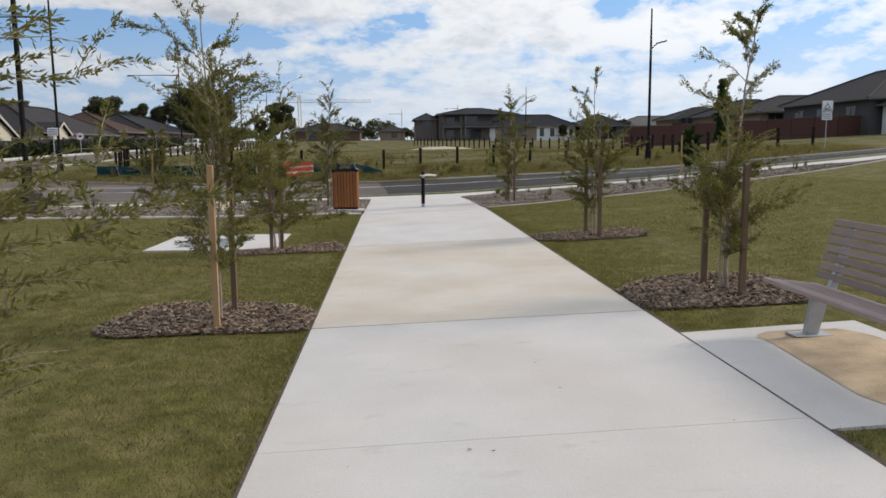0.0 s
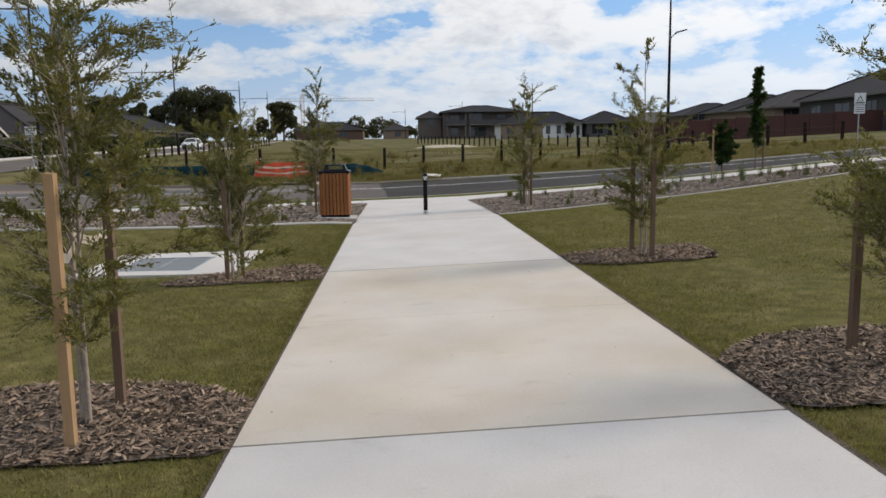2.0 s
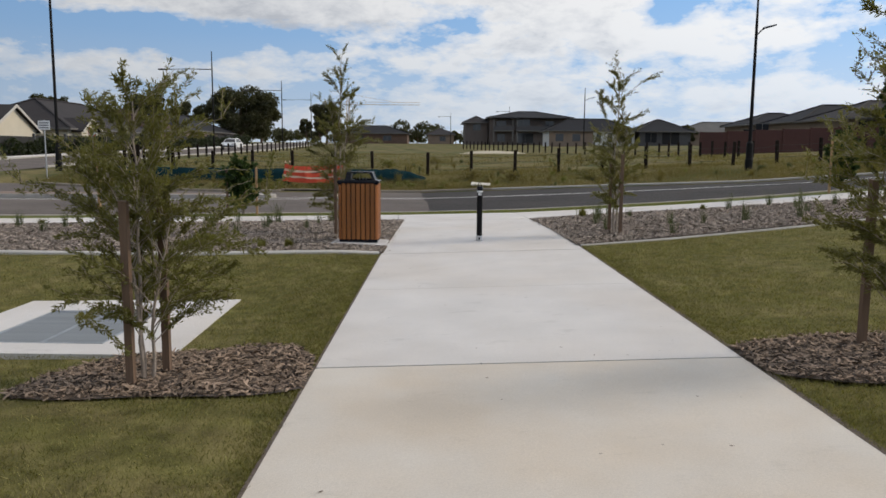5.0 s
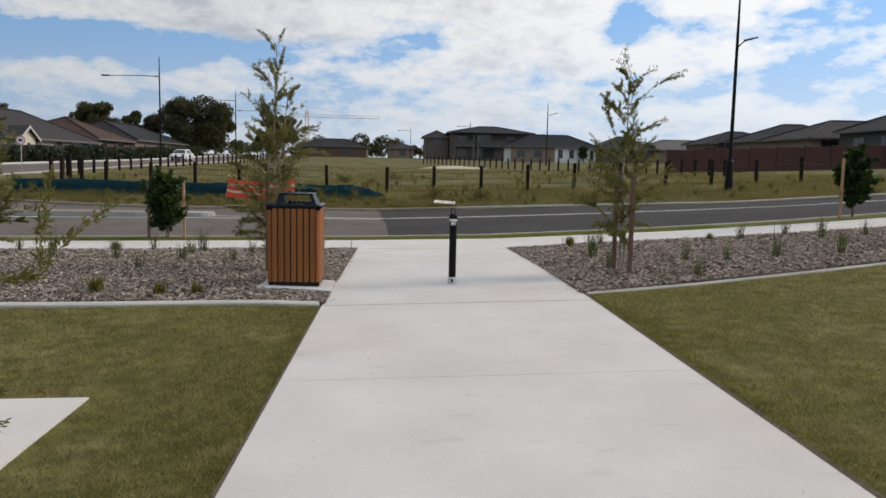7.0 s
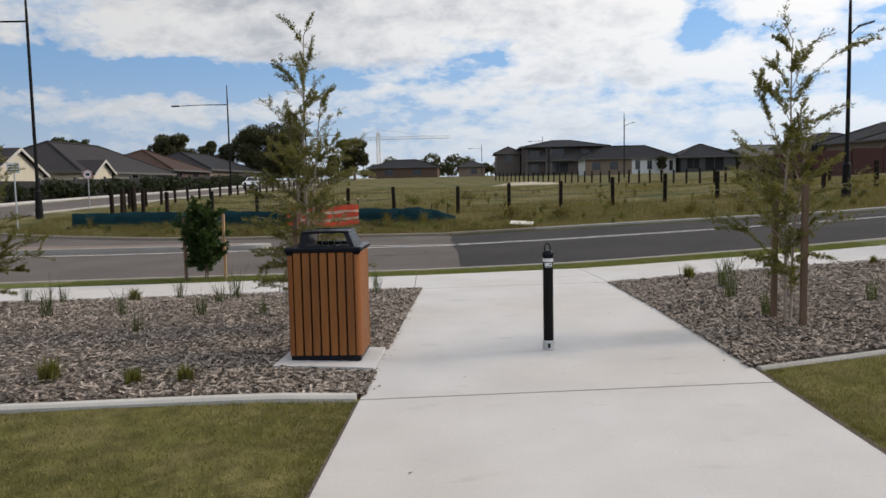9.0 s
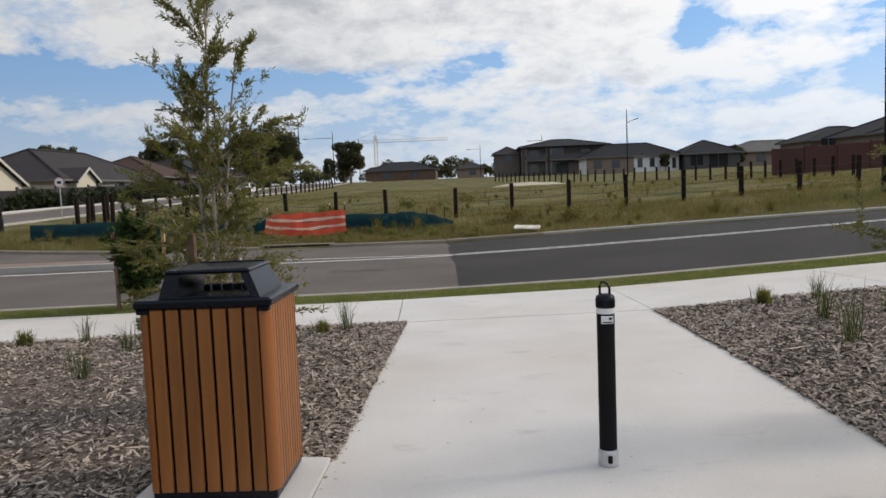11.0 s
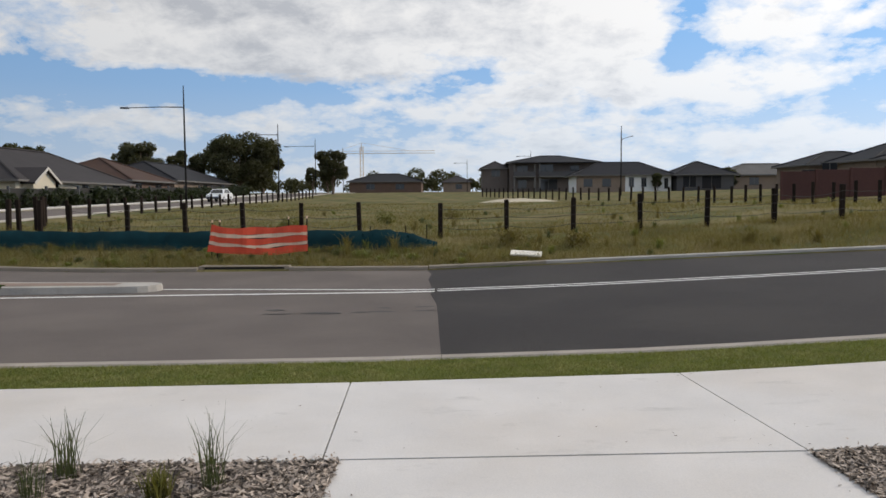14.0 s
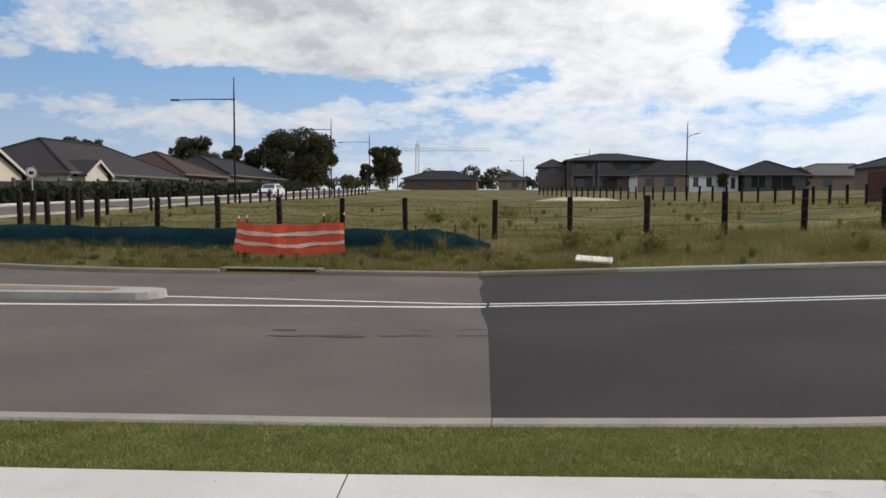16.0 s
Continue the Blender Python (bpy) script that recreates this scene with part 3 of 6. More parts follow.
# near kerb: cast lengths end to end
xs = [-60, -40, -24, -15, -9, -4.0, -0.9, 4.5, 9, 14, 20, 30, 45, 60]
near_kerb = empty("kerb", pose(0, 0, 0), "worn grey concrete kerb between verge and road", "kerb", kind="structure")
for a, b in zip(xs[:-1], xs[1:]):
    part("kerb_length", strip([(x, 26.93) for x in np.linspace(a + 0.004, b - 0.004, 6)], -0.10, 0.09, -0.25, 0.012), KERB_EDGE, near_kerb)
far_kerb = empty("kerb", pose(0, 0, 0), "weathered concrete kerb below the rough grass", "kerb", kind="structure")
for a, b in zip([-1.45, 1.6, 6, 11, 16, 22, 30, 45], [1.6, 6, 11, 16, 22, 30, 45, 60]):
    part("kerb_length", strip([(x, 38.42) for x in np.linspace(a + 0.005, b - 0.005, 5)], -0.05, 0.22, -0.2, 0.065), KERB_MID if a > 1 else KERB_OLD, far_kerb)
for a, b in [(-5.1, -1.47), (-11, -7.5), (-15, -11), (-19.5, -15)]:
    part("kerb_length", strip([(x, kerb_far(x)) for x in np.linspace(a + 0.005, b - 0.005, 7)], -0.05, 0.14, -0.2, 0.06), KERB_OLD, far_kerb)
# stormwater pit: a lintel over a dark block that paints the mouth's shade
pit = empty("stormwater_pit", pose(-6.3, 38.5, gz(-6.3, 38.5)), "concrete kerb inlet with a dark mouth in the gutter", "drain pit")
part("lintel", Shape().soft_box(-1.2, 1.2, -0.04, 0.30, 0.045, 0.078, 0.012), KERB_OLD, pit)
part("mouth", Shape().box(-1.05, 1.05, 0.02, 0.3, -0.15, 0.044), JOINT, pit, "dark block painting the shade of the opening")
for sx in (-1, 1):
    part("jamb", Shape().soft_box(sx * 1.13 - 0.07, sx * 1.13 + 0.07, -0.04, 0.30, -0.15, 0.046, 0.01), KERB_OLD, pit)


def road_sheet(x_of, name, mat, label, xa, xb):
    s = Shape()
    n, ys = 0, np.linspace(27.0, 38.4, 9)
    xs = np.linspace(0, 1, 41)
    for k in xs:
        for y in ys:
            l, r = x_of(y) if xa is None else xa, x_of(y) if xb is None else xb
            x = l + (r - l) * k
            yy = y if x > -8 else 27.0 + (y - 27.0) * (min(kerb_far(max(x, -19.5)), 46.5) - 27.0) / 11.4
            camber = 0.05 * (1 - ((y - 32.7) / 5.7) ** 2)
            s.v.append((x, yy, gz(x, yy) - 0.045 + camber))
    w = len(ys)
    for i in range(len(xs) - 1):
        for j in range(w - 1):
            a = i * w + j
            s.f.append((a, a + w, a + w + 1, a + 1))
    return solid(name, s, mat, label, "road", kind="structure", smooth=True)


def seam(y):
    return -0.88 - 0.59 * (y - 27) / 11.4 + 0.05 * math.sin(y * 2.1) + 0.03 * math.sin(y * 5.3)


road_sheet(seam, "road_old", ASPHALT_OLD, "worn grey asphalt road surface", -60, None)
road_sheet(seam, "road_new", ASPHALT_NEW, "fresh dark asphalt road surface", None, 60)
side = Shape()
for j, y in enumerate(np.linspace(44.0, 190, 40)):
    for x in (-32.0, -27.8, -23.5):
        side.v.append((x, y, gz(x, y) - 0.03 + (0.04 if x == -27.8 else 0)))
    if j:
        for i in range(2):
            a = (j - 1) * 3 + i
            side.f.append((a, a + 1, a + 4, a + 3))
solid("side_street", side, ASPHALT_OLD, "grey asphalt side street running past the houses", "road", kind="structure")
for x, nm in ((-23.4, "kerb"), (-32.1, "kerb")):
    solid(nm, strip([(x, y) for y in np.linspace(50, 190, 40)], -0.10, 0.10, -0.2, 0.09), KERB_MID, "pale concrete kerb of the side street", "kerb", kind="structure")
solid("side_footpath", strip([(-34.0, y) for y in np.linspace(44, 190, 40)], -0.7, 0.7, -0.1, 0.05), CONCRETE, "pale footpath before the house fences", "footpath", kind="structure")


def road_z(x, y):
    return gz(x, y) - 0.045 + 0.05 * (1 - ((y - 32.7) / 5.7) ** 2)


def painted(name, f, xa, xb, w, label, n=40):
    s = Shape()
    for i, x in enumerate(np.linspace(xa, xb, n)):
        y = f(x)
        s.v += [(x, y - w / 2, road_z(x, y - w / 2) + 0.006), (x, y + w / 2, road_z(x, y + w / 2) + 0.006)]
        if i:
            k = 2 * i
            s.f.append((k - 2, k, k + 1, k - 1))
    return solid(name, s, LINE, label, "road marking", "centre line paint", kind="structure")


painted("road_line", lambda x: 33.42 - 0.02 * x, -1.1, 60, 0.10, "white painted centre line on fresh asphalt", 60)
painted("road_line", lambda x: 33.14 - 0.02 * x, -1.1, 60, 0.10, "white painted centre line on fresh asphalt", 60)
painted("road_line", lambda x: 33.10 + 0.012 * (x + 1), -40, -1.15, 0.13, "white painted edge line before the median", 50)
painted("road_line", lambda x: 33.45 - 0.11 * (x + 1.1), -6.75, -1.15, 0.10, "white painted taper line to the median nose")
# tyre scuffs on the old asphalt
rs = random.Random(4)
for i in range(9):
    x, y = rs.uniform(-4.2, -1.3), rs.uniform(30.4, 31.5)
    s = Shape()
    L, w, k = rs.uniform(0.15, 0.5), rs.uniform(0.03, 0.08), 7
    for q in range(k):
        u = q / (k - 1)
        ww = w * math.sin(math.pi * (0.1 + 0.8 * u)) * rs.uniform(0.6, 1.2)
        xx, yy = x + L * (u - 0.5) * 2, y + rs.uniform(-0.02, 0.02)
        s.v += [(xx, yy - ww, road_z(xx, yy) + 0.005), (xx, yy + ww, road_z(xx, yy) + 0.005)]
        if q:
            s.f.append((2 * q - 2, 2 * q, 2 * q + 1, 2 * q - 1))
    solid("scuff", s, TARSTAIN, "dark smear on the grey asphalt", "road stain", "dark smears", kind="structure")

# median island with a rounded nose
median = empty("median_island", pose(0, 0, 0), "low concrete median with a rounded nose and brown infill", "traffic island", kind="structure")
nose = [(-7.25 + 0.55 * math.sin(a), 33.95 - 0.42 * math.cos(a)) for a in np.linspace(0, math.pi, 9)]
outline = [(-40, 33.35)] + [(-20, 33.42)] + nose + [(-14, 35.0), (-40, 36.6)]
s = Shape()
lo = [(x, y, road_z(x, y) - 0.05) for x, y in outline]
hi = [(x - 0.03 * (x > -10), y, road_z(x, y) + 0.13) for x, y in outline]
k = len(outline)
s.v += lo + hi
for i in range(k):
    j = (i + 1) % k
    s.f.append((i, j, k + j, k + i))
s.f.append(tuple(range(k, 2 * k)))
part("kerb_ring", s, KERB_MID, median)
s = Shape()
s.v += [(x, y, road_z(x, y) + 0.14) for x, y in ((-39, 33.6), (-20, 33.65), (-7.6, 33.75), (-7.6, 34.15), (-14, 34.75), (-39, 36.2))]
s.f.append(tuple(range(6)))
part("infill", s, ISLAND_TOP, median, "brown paved infill")

# mulch beds and concrete edging
def bed_outline(pts, name, label):
    s = Shape()
    s.v += [(x, y, gz(x, y) + 0.005) for x, y in pts]
    n = len(pts)
    cx, cy = sum(p[0] for p in pts) / n, sum(p[1] for p in pts) / n
    s.v.append((cx, cy, gz(cx, cy) + 0.016))
    for i in range(n):
        s.f.append((i, (i + 1) % n, n))
    return solid(name, s, SOIL, label, "mulch bed", kind="structure", smooth=True)


def bed_strip(xa, xb, ya, yb, label):
    s = Shape()
    xs, ys = np.linspace(xa, xb, int((xb - xa) / 0.4) + 1), np.linspace(0, 1, 14)
    for x in xs:
        for k in ys:
            lo, hi = ya(x), yb(x)
            y = lo + (hi - lo) * k
            s.v.append((x, y, gz(x, y) - 0.004 + min(1.0, (abs(x) - 1.503) / 1.4) * (0.024 + 0.02 * math.sin(math.pi * k) + 0.012 * noise.noise((x, y, 0)))))
    w = len(ys)
    for i in range(len(xs) - 1):
        for j in range(w - 1):
            a = i * w + j
            s.f.append((a, a + w, a + w + 1, a + 1))
    return solid("mulch_bed", s, SOIL, label, "mulch bed", kind="structure", smooth=True)


EDGE_L = lambda x: np.maximum(16.72 + 0.095 * (x + 1.6), 16.36)
EDGE_R = lambda x: 17.08 + 0.26 * (x - 1.5) + 0.011 * (x - 1.5) ** 2
bed_strip(-34, -1.503, lambda x: EDGE_L(x) + 0.06, lambda x: 23.37, "grey weathered bark mulch garden bed with young tufts")
bed_strip(1.503, 16.2, lambda x: EDGE_R(x) + 0.06, lambda x: 23.37, "grey weathered bark mulch garden bed with young tufts")
solid("bed_edging", strip([(x, EDGE_L(x)) for x in np.linspace(-34, -1.53, 60)], -0.055, 0.055, -0.1, 0.035), CONCRETE_EDGE, "narrow pale concrete mowing edge", "garden edging", kind="structure")
solid("bed_edging", strip([(x, EDGE_R(x)) for x in np.linspace(1.53, 16.5, 40)], -0.042, 0.042, -0.1, 0.016), KERB_MID, "narrow pale concrete mowing edge", "garden edging", kind="structure")


def ring(cx, cy, rx, ry, seed, cut_l=None, cut_r=None):
    r = random.Random(seed)
    pts = []
    for k in range(28):
        a = 2 * math.pi * k / 28
        q = 1 + 0.08 * math.sin(3 * a + seed) + r.uniform(-0.04, 0.04)
        c, s_ = math.cos(a), math.sin(a)
        x = cx + rx * q * math.copysign(abs(c) ** 0.6, c)
        y = cy + ry * q * math.copysign(abs(s_) ** 0.6, s_)
        if cut_r is not None:
            x = min(x, cut_r)
        if cut_l is not None:
            x = max(x, cut_l)
        pts.append((x, y))
    return pts


TREE_BEDS = [ring(-2.45, -0.3, 0.95, 0.75, 1, cut_r=-1.52), ring(-2.45, 5.45, 0.95, 0.68, 2, cut_r=-1.52), ring(-2.45, 10.70, 0.95, 0.72, 3, cut_r=-1.52),
             ring(2.45, 5.70, 0.95, 0.80, 4, cut_l=1.52), ring(2.45, 10.6, 0.98, 0.62, 5, cut_l=1.52)]
for pts in TREE_BEDS:
    bed_outline(pts, "mulch_bed", "dark bark mulch patch round a staked young tree")

# concrete drain pad with a steel grate
pad = empty("drain_pad", pose(0, 0, 0), "pale concrete pad around a steel drain grate in the lawn", "drain")
s = Shape()
ztop = -0.150
corners = [(-4.98, 11.42), (-2.74, 11.38), (-2.80, 13.68), (-4.97, 13.52)]
ins = [(-4.55, 11.75), (-3.45, 11.72), (-3.42, 13.05), (-4.52, 13.05)]
for z in (ztop, ztop - 0.15):
    s.v += [(x, y, z) for x, y in corners] + [(x, y, z) for x, y in ins]
for i in range(4):
    j = (i + 1) % 4
    s.f += [(i, j, 4 + j, 4 + i), (8 + i, 8 + j, j, i), (4 + i, 4 + j, 12 + j, 12 + i)]
part("apron", s, CONCRETE, pad)
part("sump", Shape().quad((-4.55, 11.75, ztop - 0.14), (-3.45, 11.72, ztop - 0.14), (-3.42, 13.05, ztop - 0.14), (-4.52, 13.05, ztop - 0.14)), JOINT, pad, "dark sump below the grate")
frame_g = part("grate", Shape().box(-4.54, -4.50, 11.76, 13.04, ztop - 0.05, ztop - 0.004).box(-3.48, -3.44, 11.76, 13.04, ztop - 0.05, ztop - 0.004).box(-4.50, -3.48, 11.76, 11.79, ztop - 0.05, ztop - 0.004)
               .box(-4.50, -3.48, 13.01, 13.04, ztop - 0.05, ztop - 0.004).box(-4.01, -3.98, 11.79, 13.01, ztop - 0.05, ztop - 0.004), GRATE, pad, "galvanised grate frame")
bar = Shape().box(0, 0.012, 0, 1.21, -0.045, 0).mesh("bar", GRATE)
for k in range(28):
    x = -4.485 + k * 0.0365
    b = new("bar", bar)
    b.parent, b.location = frame_g, (x, 11.795, ztop - 0.006)

# slab under the bench, with a soil stain
bpad = solid("bench_pad", sheet(Shape(), 1.515, 2.95, 2.07, 4.18, 0.003, 3, 4, 0.1), CONCRETE, "pale concrete pad under the park bench", "concrete pad", kind="structure")
s = Shape()
for k in range(24):
    a = 2 * math.pi * k / 24
    x, y = 2.38 + 0.40 * math.copysign(abs(math.cos(a)) ** 0.35, math.cos(a)), 3.08 + 0.93 * math.copysign(abs(math.sin(a)) ** 0.35, math.sin(a))
    x, y = x + 0.04 * math.sin(5 * a), y + 0.03 * math.cos(7 * a)
    s.v.append((x, y, gz(x, y) + 0.0065))
s.f.append(tuple(range(24)))
solid("soil_stain", s, RUST, "rusty brown dried soil on the bench pad", "stain", kind="structure")

# ---------------- litter bin ----------------
BX0, BX1, BY0, BY1 = -2.275, -1.628, 17.77, 18.33
binpad = solid("bin_pad", sheet(Shape(), -2.37, -1.505, 17.56, 18.42, 0.030, 2, 2, 0.12), CONCRETE, "small concrete footing under the litter bin", "concrete pad", kind="structure")
bz = gz(-1.95, 18.0) + 0.042
litter = empty("litter_bin", pose((BX0 + BX1) / 2, (BY0 + BY1) / 2, bz), "timber-slatted litter bin with a dark polymer lid", "litter bin")
hx, hy = (BX1 - BX0) / 2, (BY1 - BY0) / 2
part("plinth", Shape().soft_box(-hx + 0.015, hx - 0.015, -hy + 0.015, hy - 0.015, -0.012, 0.05, 0.006), BLACKPLASTIC, litter)
part("liner", Shape().box(-hx + 0.035, hx - 0.035, -hy + 0.035, hy - 0.035, 0.03, 0.93), BLACK, litter, "dark inner frame")
sw = (2 * hx - 0.11) / 7
sl = Shape().soft_box(0.007, sw - 0.007, 0, 0.024, 0.04, 0.944, 0.004).mesh("slat", SLATWOOD)
for k in range(7):
    for y in (-hy, hy - 0.024):
        o = new("slat", sl)
        o.parent, o.location = litter, (-hx + 0.055 + k * sw, y, 0)
sd = (2 * hy - 0.11) / 9
sl2 = Shape().soft_box(0, 0.024, 0.006, sd - 0.006, 0.04, 0.944, 0.004).mesh("slat", SLATWOOD)
for k in range(9):
    for x in (-hx, hx - 0.024):
        o = new("slat", sl2)
        o.parent, o.location = litter, (x, -hy + 0.055 + k * sd, 0)
for sx in (-1, 1):
    for sy in (-1, 1):
        cxs = Shape()
        n = 0
        prof = [(0, 0)] + [(0.052 * math.cos(a), 0.052 * math.sin(a)) for a in np.linspace(0, math.pi / 2, 7)]
        base = [(sx * (hx - 0.052 + px), sy * (hy - 0.052 + py)) for px, py in prof]
        if sx * sy < 0:
            base.reverse()
        m_ = len(base)
        cxs.v += [(x, y, 0.04) for x, y in base] + [(x, y, 0.944) for x, y in base]
        cxs.f += [tuple(range(m_ - 1, -1, -1)), tuple(range(m_, 2 * m_))] + [(i, (i + 1) % m_, m_ + (i + 1) % m_, m_ + i) for i in range(m_)]
        part("corner_post", cxs, SLATDARK, litter, "rounded red-brown corner slat")
lid = part("lid", Shape().soft_box(-hx - 0.014, hx + 0.014, -hy - 0.014, hy + 0.014, 0.945, 0.992, 0.012), BLACKPLASTIC, litter, "dark polymer lid with a raised hood")
# hood: two raking end cheeks and a roof, open front and back, set off the middle
h0, h1, hf, hb = -hx + 0.105, hx - 0.045, -hy + 0.015, hy - 0.11
for xa, rake, th in ((h0, 0.035, 0.075), (h1, -0.055, -0.045)):
    c = [(xa, hf, 0.99), (xa + th, hf, 0.99), (xa + th, hb, 0.99), (xa, hb, 0.99),
         (xa + rake, hf + 0.022, 1.116), (xa + rake + th, hf + 0.022, 1.116), (xa + rake + th, hb - 0.05, 1.116), (xa + rake, hb - 0.05, 1.116)]
    if th < 0:
        c = [c[1], c[0], c[3], c[2], c[5], c[4], c[7], c[6]]
    part("cheek", Shape().hexa(c), BLACKPLASTIC, lid)
part("hood", Shape().soft_box(h0 + 0.028, h1 - 0.048, hf + 0.012, hb - 0.04, 1.108, 1.130, 0.009), BLACKPLASTIC, lid)
part("front_lip", Shape().soft_box(h0 + 0.02, h1 - 0.02, hf - 0.004, hf + 0.02, 0.985, 1.004, 0.006), BLACKPLASTIC, lid)
part("rear_rib", Shape().soft_box(h0 + 0.08, h1 - 0.07, hb - 0.06, hb - 0.045, 1.128, 1.137, 0.003), BLACKPLASTIC, lid)
part("ledge", Shape().soft_box(h0 + 0.10, h1 - 0.06, hb - 0.09, hb - 0.02, 0.99, 1.018, 0.006), BLACKPLASTIC, lid)
for k in range(4):
    xw = h0 + 0.16 + 0.055 * k
    part("wire", Shape().tube([(xw, hb - 0.14, 0.985), (xw, hb - 0.14, 1.032)], [0.004, 0.004], 6), STEEL, lid, "steel wire")
for sx in (-1, 1):
    part("corner_clip", Shape().soft_box(sx * (hx - 0.03) - 0.03, sx * (hx - 0.03) + 0.03, -hy - 0.010, -hy + 0.03, 0.925, 0.948, 0.006), BLACKPLASTIC, lid)

# ---------------- removable bollard ----------------
bo = empty("bollard", pose(0.026, 18.14, gz(0, 18.14) + 0.004), "black steel removable bollard with a white reflective band", "bollard")
part("shaft", Shape().lathe(0, 0, [(0.046, 0.03), (0.046, 0.775), (0.046, 0.806)], 24), BOLLARD, bo, smooth=False)
part("cap", Shape().lathe(0, 0, [(0.048, 0.833), (0.0505, 0.84), (0.0505, 0.874), (0.047, 0.893), (0.032, 0.904), (0.006, 0.907)], 24), BLACKPLASTIC, bo, "black moulded cap", smooth=True)
part("reflective_band", Shape().lathe(0, 0, [(0.0475, 0.804), (0.0475, 0.833)], 24), WHITE, bo, "white reflective band")
hand = Shape()
hand.tube([(-0.026, 0.006, 0.895), (-0.026, 0.006, 0.945), (-0.020, 0.004, 0.962), (-0.008, 0.001, 0.967), (0.010, -0.004, 0.955), (0.021, -0.008, 0.935), (0.022, -0.008, 0.895)], [0.0065] * 7, 8)
part("lifting_ring", hand, BLACKPLASTIC, bo, "black lifting ring")
lab = part("label_plate", Shape().soft_box(-0.031, 0.031, -0.052, -0.0455, 0.755, 0.795, 0.002), WHITE, bo, "small white label with dark bars")
part("label_bar", Shape().box(0.008, 0.024, -0.0535, -0.0521, 0.776, 0.788), BLACK, lab)
part("label_bar", Shape().box(-0.025, 0.026, -0.0535, -0.0521, 0.760, 0.766), BLACK, lab)
part("base_sleeve", Shape().lathe(0, 0, [(0.054, 0.0), (0.054, 0.07), (0.050, 0.085)], 24), ALU, bo, "bright metal ground sleeve")
part("lock", Shape().soft_box(-0.012, 0.012, -0.06, -0.05, 0.02, 0.062, 0.004), BLACK, bo, "dark lock plate")

# ---------------- bench ----------------
bench = empty("park_bench", pose(2.40, 3.05, gz(2.4, 3.3) + 0.005, 0, 0, -90), "weathered timber-slat park bench on pale steel legs", "bench")
SL = 1.0
seat_sl = Shape().soft_box(-SL, SL, 0, 0.062, 0, 0.034, 0.006).mesh("slat", BENCHWOOD)
for k in range(6):
    o = new("seat_slat", seat_sl)
    o.parent, o.location, o.rotation_euler = bench, (0, -0.30 + 0.072 * k, 0.378 - 0.008 * k + (0.006 if k == 0 else 0)), (radians(-3), 0, 0)
back_sl = Shape().soft_box(-SL, SL, 0, 0.03, 0, 0.054, 0.006).mesh("slat", BENCHWOOD)
for k in range(7):
    o = new("back_slat", back_sl)
    o.parent, o.location, o.rotation_euler = bench, (0, 0.135 + 0.019 * k, 0.415 + 0.067 * k), (radians(-16), 0, 0)
for x in (-0.80, 0.80):
    leg = part("leg", Shape().hexa([(x - 0.03, -0.05, 0), (x + 0.03, -0.05, 0), (x + 0.03, 0.04, 0), (x - 0.03, 0.04, 0),
                                    (x - 0.03, 0.0, 0.345), (x + 0.03, 0.0, 0.345), (x + 0.03, 0.13, 0.345), (x - 0.03, 0.13, 0.345)]), STEEL, bench, "galvanised steel leg")
    part("foot_plate", Shape().soft_box(x - 0.08, x + 0.08, -0.16, 0.14, 0.0, 0.012, 0.003), STEEL, leg)
    part("back_arm", Shape().hexa([(x - 0.025, 0.11, 0.34), (x + 0.025, 0.11, 0.34), (x + 0.025, 0.17, 0.34), (x - 0.025, 0.17, 0.34),
                                   (x - 0.025, 0.290, 0.855), (x + 0.025, 0.290, 0.855), (x + 0.025, 0.315, 0.855), (x - 0.025, 0.315, 0.855)]), STEEL, bench)

